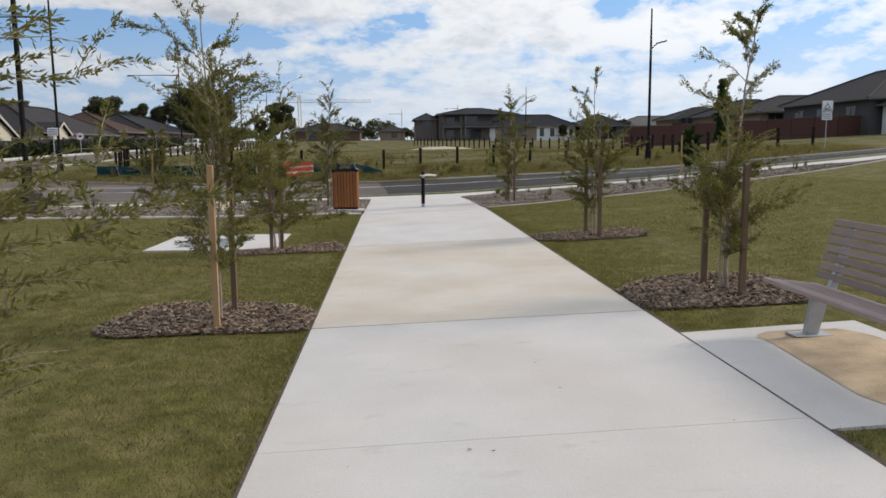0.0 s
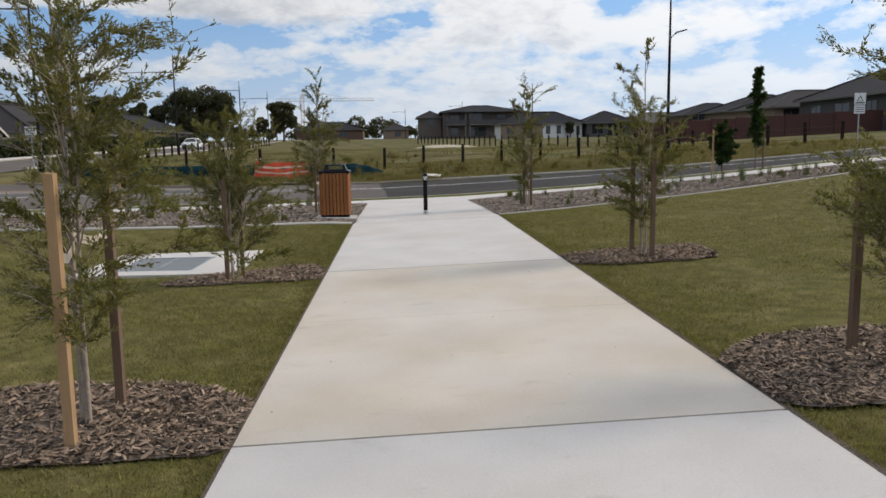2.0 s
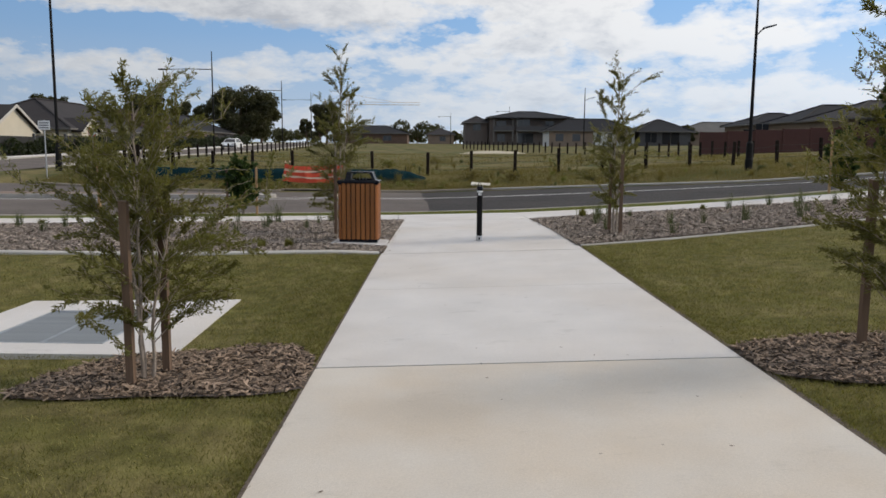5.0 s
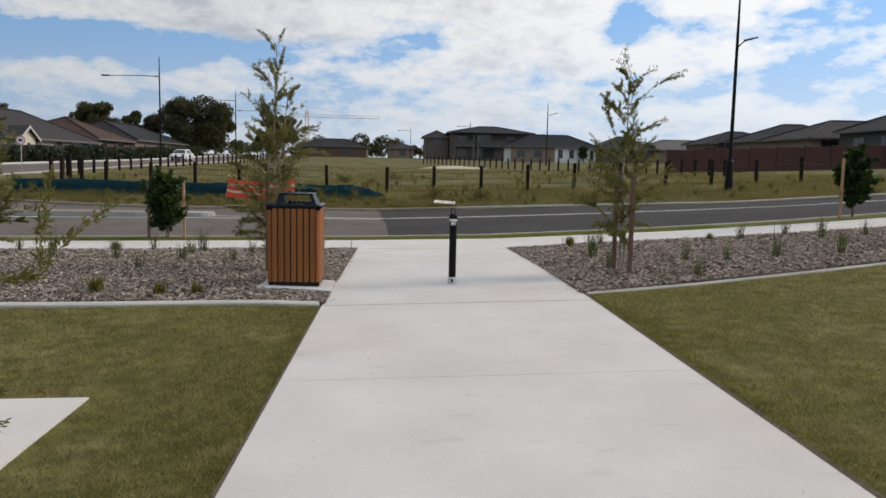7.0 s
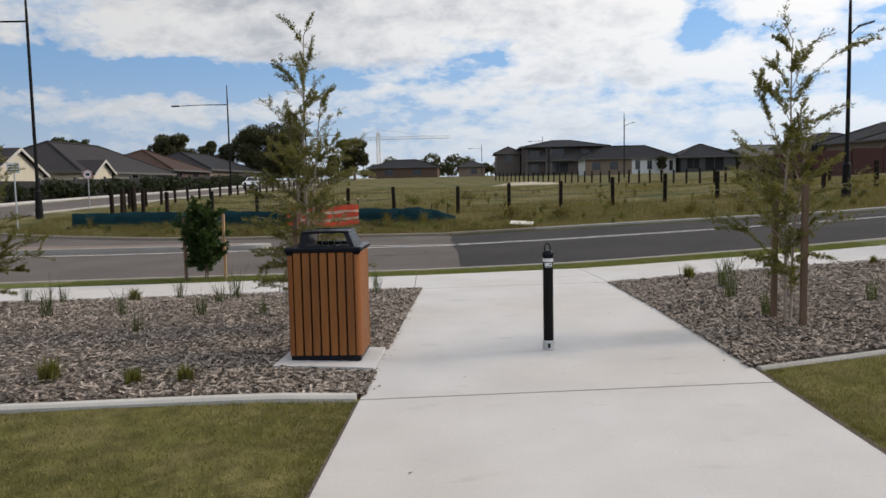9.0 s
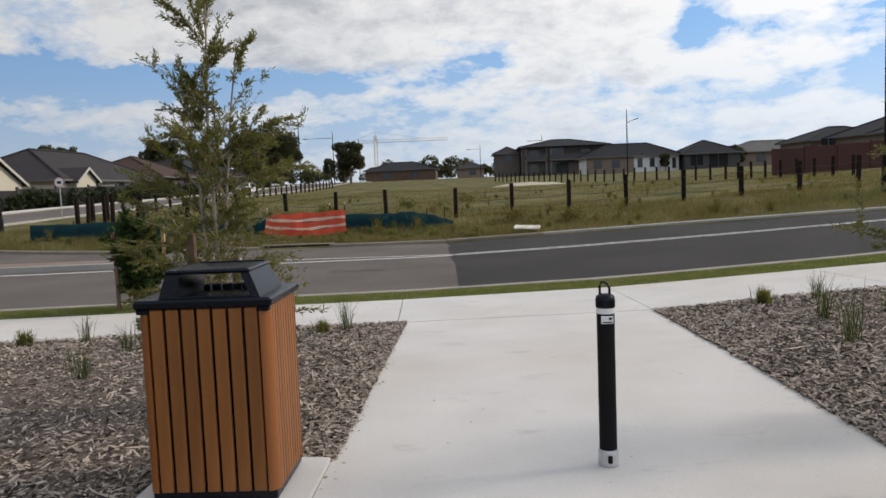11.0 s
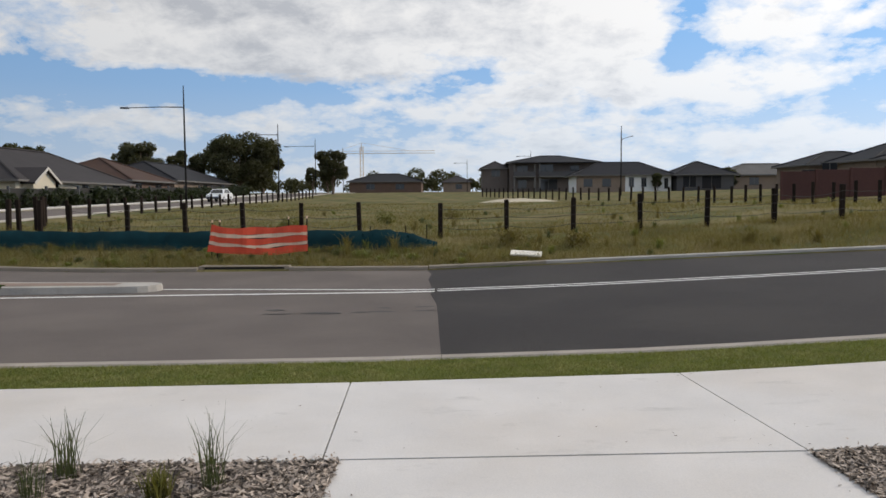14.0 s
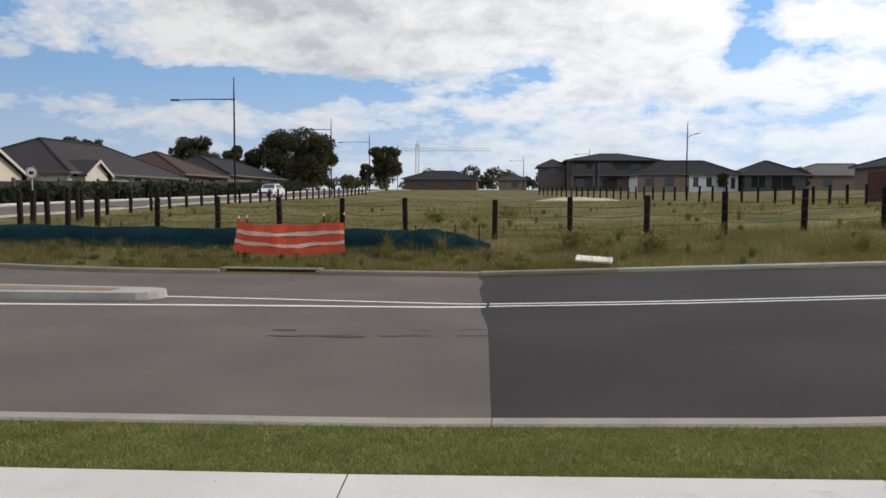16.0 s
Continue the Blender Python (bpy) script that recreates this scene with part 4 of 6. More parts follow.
# ---------------- young staked trees ----------------
def grow(seed, height, spread, bare, droop=0.25, stems=2, twigs=60, wild=0.0, lean=(0, 0), top_thin=0.5):
    """Branch lines of a slender sapling: a list of (points, radii) and the twig tips that carry leaves."""
    r = random.Random(seed)
    limbs, carriers = [], []
    for k in range(stems):
        a = r.uniform(0, 6.28)
        pts, p = [], Vector((0.03 * math.cos(a), 0.03 * math.sin(a), 0))
        h = height * (1 if k == 0 else r.uniform(0.6, 0.8))
        n = 14
        drift = Vector((lean[0] + 0.10 * spread * math.cos(a) * (k > 0), lean[1] + 0.10 * spread * math.sin(a) * (k > 0), 0))
        for i in range(n + 1):
            u = i / n
            pts.append(p.copy())
            p = p + Vector((drift.x * u * 1.6 / n * height + r.uniform(-0.012, 0.012), drift.y * u * 1.6 / n * height + r.uniform(-0.012, 0.012), h / n))
        r0 = 0.006 + 0.0042 * height * (1 if k == 0 else 0.75)
        limbs.append((pts, [r0 * (1 - 0.85 * i / n) + 0.002 for i in range(n + 1)]))
        m = int(twigs * 0.8 / stems)
        for b in range(m):
            u = bare + (1 - bare) * ((b + r.random()) / m) ** 0.9
            if u > 0.62 and r.random() < top_thin * (u - 0.62) * 2.2:
                continue
            i = min(int(u * n), n - 1)
            base = pts[i].lerp(pts[i + 1], u * n - i)
            ang = r.uniform(0, 6.28)
            reach = spread * (0.30 + 0.9 * math.sin(math.pi * min(1, (u - bare) / (1 - bare) * 0.75 + 0.18))) * r.uniform(0.45, 1.1)
            if r.random() < wild:
                reach *= 1.7
            up_ = r.uniform(0.7, 1.9) * (1.25 if u > 0.55 else 0.75)
            d = Vector((math.cos(ang), math.sin(ang), up_)).normalized()
            tp, q = [base], base.copy()
            for s_ in range(5):
                d = (d + Vector((r.uniform(-0.18, 0.18), r.uniform(-0.18, 0.18), -droop * 0.35 * s_ + r.uniform(-0.05, 0.1)))).normalized()
                q = q + d * reach / 5
                tp.append(q.copy())
            limbs.append((tp, [0.0055 * (1 - 0.17 * s_) for s_ in range(6)]))
            carriers.append(tp[1:])
            for c in range(9):
                s0 = r.randint(1, 5)
                bp = tp[s0]
                dd = (d * 0.9 + Vector((r.uniform(-0.9, 0.9), r.uniform(-0.9, 0.9), r.uniform(0.0, 1.1)))).normalized()
                L = reach * r.uniform(0.16, 0.42)
                c1, c2 = bp + dd * L * 0.5, bp + dd * L + Vector((0, 0, -droop * L * 0.5))
                carriers.append([bp, c1, c2])
                limbs.append(([bp, c1, c2], [0.0024, 0.0018, 0.0012]))
    return limbs, carriers


def leaves_on(carriers, count, size, width, rng, droop=0.3, jitter=0.02):
    """Narrow leaves set along twigs: an array of four-cornered blades."""
    segs = []
    for c in carriers:
        for a, b in zip(c[:-1], c[1:]):
            segs.append((*a, *b))
    segs = np.array(segs)
    length = np.linalg.norm(segs[:, 3:] - segs[:, :3], axis=1)
    clump = np.repeat(rng.lognormal(0, 0.45, len(carriers) // 10 + 1), 10)[:len(carriers)] * rng.lognormal(0, 0.4, len(carriers))
    owner = np.concatenate([[i] * (len(c) - 1) for i, c in enumerate(carriers)])
    weight = length * clump[owner]
    pick = rng.choice(len(segs), count, p=weight / weight.sum())
    u = rng.random((count, 1)) ** 0.8
    base = segs[pick, :3] * (1 - u) + segs[pick, 3:] * u + rng.normal(0, jitter, (count, 3))
    along = segs[pick, 3:] - segs[pick, :3]
    along /= np.linalg.norm(along, axis=1, keepdims=True) + 1e-6
    d = along * 0.9 + rng.normal(0, 0.55, (count, 3))
    d[:, 2] -= droop
    d /= np.linalg.norm(d, axis=1, keepdims=True)
    side = np.cross(d, rng.normal(0, 1, (count, 3)))
    side /= np.linalg.norm(side, axis=1, keepdims=True) + 1e-6
    L = size * rng.uniform(0.6, 1.3, (count, 1))
    W = width * rng.uniform(0.7, 1.3, (count, 1))
    mid = base + d * L * 0.5
    return np.stack([base, mid + side * W, base + d * L, mid - side * W], 1)


def sapling(x, y, seed, height, spread, bare, leaf, count, size=0.036, width=0.0046, bark=BARK, label="", **kw):
    t = empty("young_tree", pose(x, y, gz(x, y) + 0.01), label, "tree", "staked young trees")
    limbs, carriers = grow(seed, height, spread, bare, **kw)
    s = Shape()
    for i, (pts, rad) in enumerate(limbs):
        s.tube(pts, rad, 7 if rad[0] > 0.009 else 3, caps=False)
    part("trunk", s, bark, t, smooth=True)
    part("crown", cloud_mesh("crown", leaves_on(carriers, int(count * 1.6), size, width, np.random.default_rng(seed), droop=-0.12, jitter=0.008), 4, leaf), leaf, t)
    return t


sapling(-2.48, 0.72, 37, 2.9, 0.94, 0.06, LEAF, 26000, label="young paperbark with wispy olive foliage beside the path", twigs=130, stems=3, top_thin=0.1)
sapling(-2.38, 5.42, 11, 2.75, 0.72, 0.17, LEAF, 17500, label="young paperbark with pale twisted stem and wispy olive foliage", twigs=90, stems=3, wild=0.2, top_thin=0.7)
sapling(-2.60, 10.5, 12, 1.85, 0.86, 0.18, LEAF, 23000, label="low bushy young paperbark before the drain pad", twigs=80, stems=3)
sapling(-2.44, 19.5, 13, 3.2, 0.62, 0.04, LEAF, 25000, label="tall slender young paperbark behind the litter bin", twigs=140, stems=3, top_thin=0.5)
sapling(-7.9, 22.2, 14, 2.25, 0.72, 0.06, LEAF, 36000, label="small young paperbark in the mulch bed", twigs=95, stems=3)
sapling(2.52, 5.65, 15, 1.75, 0.74, 0.22, LEAF, 12000, label="bushy young paperbark beside the bench", twigs=80, stems=3, top_thin=0.9)
sapling(2.60, 5.75, 25, 2.75, 0.42, 0.60, LEAFGREY, 2600, label="thin bare-stemmed sapling rising through a bush", twigs=16, stems=1, lean=(0.12, 0.02), top_thin=0.0)
sapling(2.50, 10.6, 16, 2.45, 0.62, 0.12, LEAF, 15000, label="narrow young paperbark with grey-green leaves", twigs=85, stems=3, top_thin=0.9)
sapling(2.42, 18.75, 17, 2.75, 0.56, 0.14, LEAF, 17000, label="upright young paperbark in the mulch bed", twigs=75, stems=2, wild=0.2, lean=(0.02, 0), top_thin=0.2)
sapling(-6.0, 26.3, 18, 1.38, 0.50, 0.10, LEAFDARK, 8000, size=0.085, width=0.022, label="small glossy dark green street tree between stakes", twigs=100, stems=2, bark=BARKDARK)
sapling(10.3, 26.3, 19, 1.7, 0.38, 0.15, LEAFDARK, 8000, size=0.085, width=0.022, label="small glossy dark green street tree between stakes", twigs=100, stems=2, bark=BARKDARK)
sapling(11.4, 26.3, 20, 3.3, 0.30, 0.22, LEAFDARK, 8000, size=0.085, width=0.022, label="narrow tall dark green street tree", twigs=80, stems=1, bark=BARKDARK, droop=0.5, top_thin=0.0)


def stake(x, y, h, mat, label, w=0.025, lean=(0, 0)):
    z = gz(x, y)
    s = Shape()
    s.hexa([(-w, -w, -0.06), (w, -w, -0.06), (w, w, -0.06), (-w, w, -0.06), (-w + lean[0], -w + lean[1], h), (w + lean[0], -w + lean[1], h - 0.004), (w + lean[0], w + lean[1], h), (-w + lean[0], w + lean[1], h + 0.004)])
    o = solid("tree_stake", s, mat, label, "stake", "tree stakes")
    o.matrix_world = pose(x, y, z)
    return o


def tie(a, b, z):
    s = Shape()
    mid = ((a[0] + b[0]) / 2 + 0.02, (a[1] + b[1]) / 2 - 0.03)
    za = gz(*a) + z
    pts = [(a[0], a[1], za), (mid[0], mid[1], za - 0.03), (b[0], b[1], za + 0.01)]
    for p, q in zip(pts[:-1], pts[1:]):
        s.hexa([(p[0], p[1] - 0.004, p[2] - 0.025), (q[0], q[1] - 0.004, q[2] - 0.025), (q[0], q[1] + 0.004, q[2] - 0.025), (p[0], p[1] + 0.004, p[2] - 0.025),
                (p[0], p[1] - 0.004, p[2] + 0.025), (q[0], q[1] - 0.004, q[2] + 0.025), (q[0], q[1] + 0.004, q[2] + 0.025), (p[0], p[1] + 0.004, p[2] + 0.025)])
    return solid("tree_tie", s, HESSIAN, "pale hessian strap tying a tree to its stakes", "tree tie", "tree ties")


pale, dark = "pale square timber stake beside a young tree", "weathered brown timber stake beside a young tree"
for x, y, h, m, l in [(-2.32, 5.05, 1.42, STAKE_PALE, pale), (-2.30, 5.72, 1.38, STAKE, dark), (-2.66, 10.36, 1.22, STAKE, dark), (-2.55, 10.72, 1.22, STAKE, dark),
                      (-2.50, 19.15, 1.30, STAKE, dark), (-2.40, 19.76, 1.15, STAKE, dark), (2.46, 6.02, 1.15, STAKE, dark), (2.58, 5.40, 1.25, STAKE, dark),
                      (2.45, 10.90, 1.20, STAKE, dark), (2.54, 10.36, 1.28, STAKE, dark), (2.38, 19.0, 1.30, STAKE, dark), (2.46, 18.50, 1.36, STAKE, dark),
                      (-6.42, 26.3, 1.25, STAKE, dark), (-5.62, 26.3, 1.3, STAKE_PALE, pale), (9.95, 26.25, 1.45, STAKE_PALE, pale), (-7.9, 21.8, 1.6, STAKE_PALE, pale),
                      (-2.55, 0.3, 1.3, STAKE, dark), (11.7, 26.3, 1.3, STAKE, dark)]:
    stake(x, y, h, m, l)
for a, b, z in [((-2.32, 5.05), (-2.38, 5.42), 1.0), ((-2.30, 5.72), (-2.38, 5.42), 1.05), ((-2.40, 19.76), (-2.44, 19.5), 0.75), ((-2.50, 19.15), (-2.44, 19.5), 0.75),
                ((2.58, 5.40), (2.52, 5.65), 0.8), ((2.54, 10.36), (2.50, 10.6), 0.9), ((2.46, 18.50), (2.42, 18.75), 0.8)]:
    tie(a, b, z)

# ---------------- bark chips ----------------
def inside(pts, x, y):
    hit = np.zeros(len(x), bool)
    n = len(pts)
    for i in range(n):
        (xa, ya), (xb, yb) = pts[i], pts[(i + 1) % n]
        c = ((ya > y) != (yb > y)) & (x < (xb - xa) * (y - ya) / (yb - ya + 1e-12) + xa)
        hit ^= c
    return hit


def chips(name, x, y, rng, lift, label, lo=0.008, hi=0.038, mat=CHIP):
    n = len(x)
    z = lie(x, y) + lift + rng.uniform(0.0, 0.022, n)
    a = rng.uniform(0, 6.28, n)
    L, W = rng.uniform(lo, hi, n) * rng.uniform(0.5, 1, n), rng.uniform(0.003, 0.010, n)
    tilt, roll = rng.normal(0, 0.25, n), rng.normal(0, 0.35, n)
    d = np.stack([np.cos(a), np.sin(a), tilt], 1) * L[:, None]
    w = np.stack([-np.sin(a), np.cos(a), roll], 1) * W[:, None]
    c = np.stack([x, y, z], 1)
    quad = np.stack([c - d - w * 0.6, c - d * 0.2 - w, c + d - w * 0.4, c + d * 0.8 + w * 0.7, c + w, c - d * 0.9 + w * 0.5], 1)
    ob = tagged(new(name, cloud_mesh(name, quad, 6, mat)), label, "bark mulch", kind="stuff")
    return ob


rng = np.random.default_rng(5)
for pts in TREE_BEDS:
    a = np.array(pts)
    n = 9000
    x, y = rng.uniform(a[:, 0].min(), a[:, 0].max(), n), rng.uniform(a[:, 1].min(), a[:, 1].max(), n)
    k = inside(pts, x, y)
    chips("bark_chips", x[k], y[k], rng, 0.006, "loose brown and grey bark chips round a tree", 0.008, 0.05, CHIP_BROWN)
for xa, xb, fa, n in ((-16, -1.485, EDGE_L, 120000), (1.485, 14, EDGE_R, 100000)):
    x = xb - (xb - xa) * rng.random(n) ** 1.5 if xa < 0 else xa + (xb - xa) * rng.random(n) ** 1.4
    lo = np.array([fa(v) for v in x]) + 0.06
    kk = rng.random(n)
    y = lo + (23.36 - lo) * kk
    clear = ~((x > -2.38) & (x < -1.4) & (y > 17.53) & (y < 18.45))
    x, y, lo = x[clear], y[clear], lo[clear]
    n = len(x)
    chips("bark_chips", x, y, rng, 0.001 + 0.022 * np.clip((np.abs(x) - 1.5) / 1.4, 0, 1), "loose grey weathered bark chips over the bed")
    m = n // 2
    chips("bark_chips", x[:m], y[:m], rng, 0.004 + 0.031 * np.clip((np.abs(x[:m]) - 1.5) / 1.4, 0, 1), "loose grey weathered bark chips over the bed", 0.010, 0.058)

for xa, xb, n in ((-12, -1.6, 700), (1.6, 11, 600)):
    x, y = rng.uniform(xa, xb, n), rng.uniform(17.9, 23.3, n)
    chips("bark_strips", x, y, rng, 0.055, "long pale curled bark strips on the mulch", 0.05, 0.14)

# crumbs of bark strayed from the beds onto the paving
n = 900
x = np.sign(rng.random(n) - 0.5) * (1.49 - np.abs(rng.normal(0, 0.045, n)))
y = rng.uniform(16.6, 23.3, n)
k = (np.abs(x) < 1.49) & ((x < 0) | (y > 17.2))
chips("bark_crumbs", x[k][:130], y[k][:130], rng, -0.004, "stray bark crumbs along the path edge", 0.006, 0.022, CHIP_BROWN)
x, y = rng.uniform(-9, 8, 700), 23.42 + np.abs(rng.normal(0, 0.06, 700))
k = np.abs(x) > 1.5
chips("bark_crumbs", x[k][:260], y[k][:260], rng, -0.004, "stray bark crumbs along the footpath edge", 0.006, 0.022, CHIP_BROWN)

# ---------------- turf blades ----------------
def blades(name, x, y, rng, h0, h1, w, mat, label, lean=0.6, base=-0.012):
    n = len(x)
    z = lie(x, y) + base
    a = rng.uniform(0, 6.28, n)
    h = rng.uniform(h0, h1, n)
    side = np.stack([np.cos(a), np.sin(a), 0 * a], 1) * (w * rng.uniform(0.6, 1.3, n))[:, None]
    tip = np.stack([rng.normal(0, lean, n) * h, rng.normal(0, lean, n) * h, h], 1)
    c = np.stack([x, y, z], 1)
    tri = np.stack([c - side, c + side, c + tip], 1)
    return tagged(new(name, cloud_mesh(name, tri, 3, mat)), label, "grass", kind="stuff")


def free_lawn(x, y):
    k = np.ones(len(x), bool)
    for pts in TREE_BEDS:
        k &= ~inside(pts, x, y)
    k &= ~inside([(-5.0, 11.4), (-2.72, 11.36), (-2.78, 13.7), (-5.0, 13.55)], x, y)
    k &= np.abs(x) > 1.518
    k &= ~((x > 1.4) & (x < 2.97) & (y > 2.05) & (y < 4.2))
    return k


for xa, xb, fe in ((-10, -1.505, EDGE_L), (1.505, 11, EDGE_R)):
    n = 330000
    x = xb - (xb - xa) * rng.random(n) ** 1.7 if xa < 0 else xa + (xb - xa) * rng.random(n) ** 1.7
    top = fe(x) - 0.06
    y = -1.0 + (top + 1.0) * rng.random(n) ** 0.85
    k = free_lawn(x, y)
    blades("turf", x[k], y[k], rng, 0.012, 0.034, 0.0026, BLADE, "short mown lawn grass with straw flecks")
n = 90000
x, y = rng.uniform(-9, 7, n), rng.uniform(25.77, 26.82, n)
blades("verge_turf", x, y, rng, 0.012, 0.036, 0.0035, BLADEV, "dense green turf on the verge", 0.7)
# rough grass beyond the road
n = 170000
x = rng.uniform(-19, 26, n)
y = np.array([kerb_far(v) for v in x]) + 0.14 + 5.7 * rng.random(n) ** 1.3
patch = np.array([noise.noise((a * 0.5, b * 0.5, 2.0)) for a, b in zip(x, y)])
k = rng.random(n) < 0.55 + 0.7 * patch
blades("rough_grass", x[k], y[k], rng, 0.06, 0.30, 0.005, STRAW, "long rough dry grass behind the kerb", 0.45)
n = 130000
x, y = rng.uniform(-20, 26, n), 44 + 46 * rng.random(n) ** 1.5
patch = np.array([noise.noise((a * 0.2, b * 0.2, 7.0)) for a, b in zip(x, y)])
k = rng.random(n) < 0.45 + 0.9 * patch
blades("field_grass", x[k], y[k], rng, 0.05, 0.22, 0.012, STRAW, "patchy dry grass of the field", 0.5)

# strappy tufts in the beds
def tuft_mesh(seed, n, h, wid, mat):
    r = np.random.default_rng(seed)
    a = r.uniform(0, 6.28, n)
    base = np.stack([r.normal(0, 0.03, n), r.normal(0, 0.03, n), 0 * a], 1)
    out = np.stack([np.cos(a), np.sin(a), 0 * a], 1)
    L = h * r.uniform(0.55, 1.1, n)[:, None]
    k = r.uniform(0.08, 0.75, n)[:, None]
    side = np.stack([-np.sin(a), np.cos(a), 0 * a], 1) * wid
    upv = np.array([0, 0, 1.0])
    m1, m2 = base + out * L * k * 0.35 + upv * L * 0.55, base + out * L * k * 0.9 + upv * L * (1 - 0.35 * k)
    q1 = np.stack([base - side, base + side, m1 + side * 0.8, m1 - side * 0.8], 1)
    q2 = np.stack([m1 - side * 0.8, m1 + side * 0.8, m2 + side * 0.15, m2 - side * 0.15], 1)
    return cloud_mesh("tuft", np.concatenate([q1, q2]), 4, mat)


tufts = [tuft_mesh(s_, 42, h, 0.0034, TUFT) for s_, h in ((1, 0.42), (2, 0.34), (3, 0.50))]
low = tuft_mesh(8, 130, 0.20, 0.006, LEAF)
r = random.Random(9)
spots = []
for row, y in enumerate((22.9, 21.9, 20.7, 19.4, 18.2)):
    for k in range(15):
        x = -2.4 - k * 0.92 - r.uniform(-0.25, 0.25)
        if r.random() < (0.95 if row == 0 else 0.5):
            spots.append((x, y + r.uniform(-0.25, 0.2), r.random() < 0.8))
    for k in range(13):
        x = 2.6 + k * 0.85 + r.uniform(-0.25, 0.25)
        if y > EDGE_R(x) + 0.5 and r.random() < (0.95 if row == 0 else 0.75):
            spots.append((x, y + r.uniform(-0.25, 0.2), r.random() < 0.85))
spots += [(-4.1, 17.2, False), (-2.95, 17.1, False), (-3.35, 17.05, False), (-2.15, 22.9, True), (-3.1, 22.7, True)]
for x, y, strap in spots:
    if (x + 2.40) ** 2 + (y - 19.5) ** 2 < 0.1 or (-2.5 < x < -1.4 and 17.4 < y < 18.7):
        continue
    o = tagged(new("grass_tuft", r.choice(tufts) if strap else low), "strappy green and straw native grass tuft in bark mulch" if strap else "low rounded olive green shrublet in bark mulch",
               "grass tuft" if strap else "shrub", "bed plants")
    o.matrix_world = pose(x, y, gz(x, y) + 0.015, 0, 0, r.uniform(0, 360)) @ Matrix.Diagonal((*[r.uniform(0.75, 1.25)] * 3, 1))
# rank tussocks on the rough verge and out in the field
rank = [tuft_mesh(s_, 60, h, w_, m_) for s_, h, w_, m_ in ((21, 0.42, 0.005, STRAW), (22, 0.34, 0.006, BLADEV), (23, 0.55, 0.005, STRAW), (24, 0.30, 0.007, TUFT))]
for k in range(150):
    x = r.uniform(-18, 24)
    if k < 95:
        y = kerb_far(x) + 0.35 + 4.6 * r.random() ** 0.8
    else:
        y = 44 + 30 * r.random() ** 1.4
    o = tagged(new("grass_tussock", rank[k % 4]), "rank green and straw tussock in the rough verge" if k < 95 else "rank tussock in the dry field", "grass tuft", "rough tussocks")
    o.matrix_world = pose(x, y, gz(x, y) - 0.01, 0, 0, r.uniform(0, 360)) @ Matrix.Diagonal((*[r.uniform(0.8, 1.7)] * 2, r.uniform(0.7, 1.2), 1))
for k in range(110):
    x = r.uniform(-17, 1.5)
    y = kerb_far(x) + 0.5 + 2.3 * r.random() if x > -13 else 41.2 + 0.6 * r.random()
    o = tagged(new("grass_tussock", rank[(1, 3, 0, 1)[k % 4]]), "rank green tussock before the silt fence", "grass tuft", "rough tussocks")
    o.matrix_world = pose(x, y, gz(x, y) - 0.01, 0, 0, r.uniform(0, 360)) @ Matrix.Diagonal((*[r.uniform(0.9, 1.8)] * 2, r.uniform(0.4, 0.75), 1))
# small dry leaves and pebbles on the paving
leafme = Shape().poly([(-0.02, 0, 0.004), (0, -0.008, 0.001), (0.022, 0, 0.006), (0, 0.008, 0.003)]).mesh("dry_leaf", BARKDARK)
for k in range(130):
    x, y = (r.uniform(-1.45, 1.45), r.uniform(1.5, 23.2)) if k < 66 else (r.uniform(-5, 4.5), r.uniform(23.5, 25.7))
    o = tagged(new("dry_leaf", leafme), "small dry brown leaf lying on the concrete", "leaf", "fallen leaves")
    o.matrix_world = pose(x, y, gz(x, y) + 0.003, 0, 0, r.uniform(0, 360)) @ Matrix.Diagonal((*[r.uniform(0.25, 0.85)] * 3, 1))

# ---------------- rail fences round the field ----------------
post_me = Shape().soft_box(-0.075, 0.075, -0.075, 0.075, -0.1, 1.15, 0.02).mesh("post", POST)


def fence(pts, label, sag=True, h=1.0):
    f = empty("field_fence", pose(0, 0, 0), label, "fence", "field fences")
    rr = random.Random(int(abs(pts[0][0]) * 10))
    tops = []
    for x, y in pts:
        o = new("post", post_me)
        o.parent = f
        z = gz(x, y)
        o.matrix_world = pose(x, y, z, rr.uniform(-1.5, 1.5), rr.uniform(-1.5, 1.5), rr.uniform(-8, 8)) @ Matrix.Diagonal((1, 1, h * rr.uniform(0.96, 1.04), 1))
        tops.append((x, y, z))
    if sag:
        for hz in (0.32, 0.62, 0.90):
            for a, b in zip(tops[:-1], tops[1:]):
                d = rr.uniform(0.02, 0.14)
                c = Shape().tube([Vector(a).lerp(Vector(b), u) + Vector((0, -0.08, hz - d * 4 * u * (1 - u))) for u in (0, 0.25, 0.5, 0.75, 1)], [0.008] * 5, 4, caps=False)
                part("cable", c, CABLE, f)
    return f


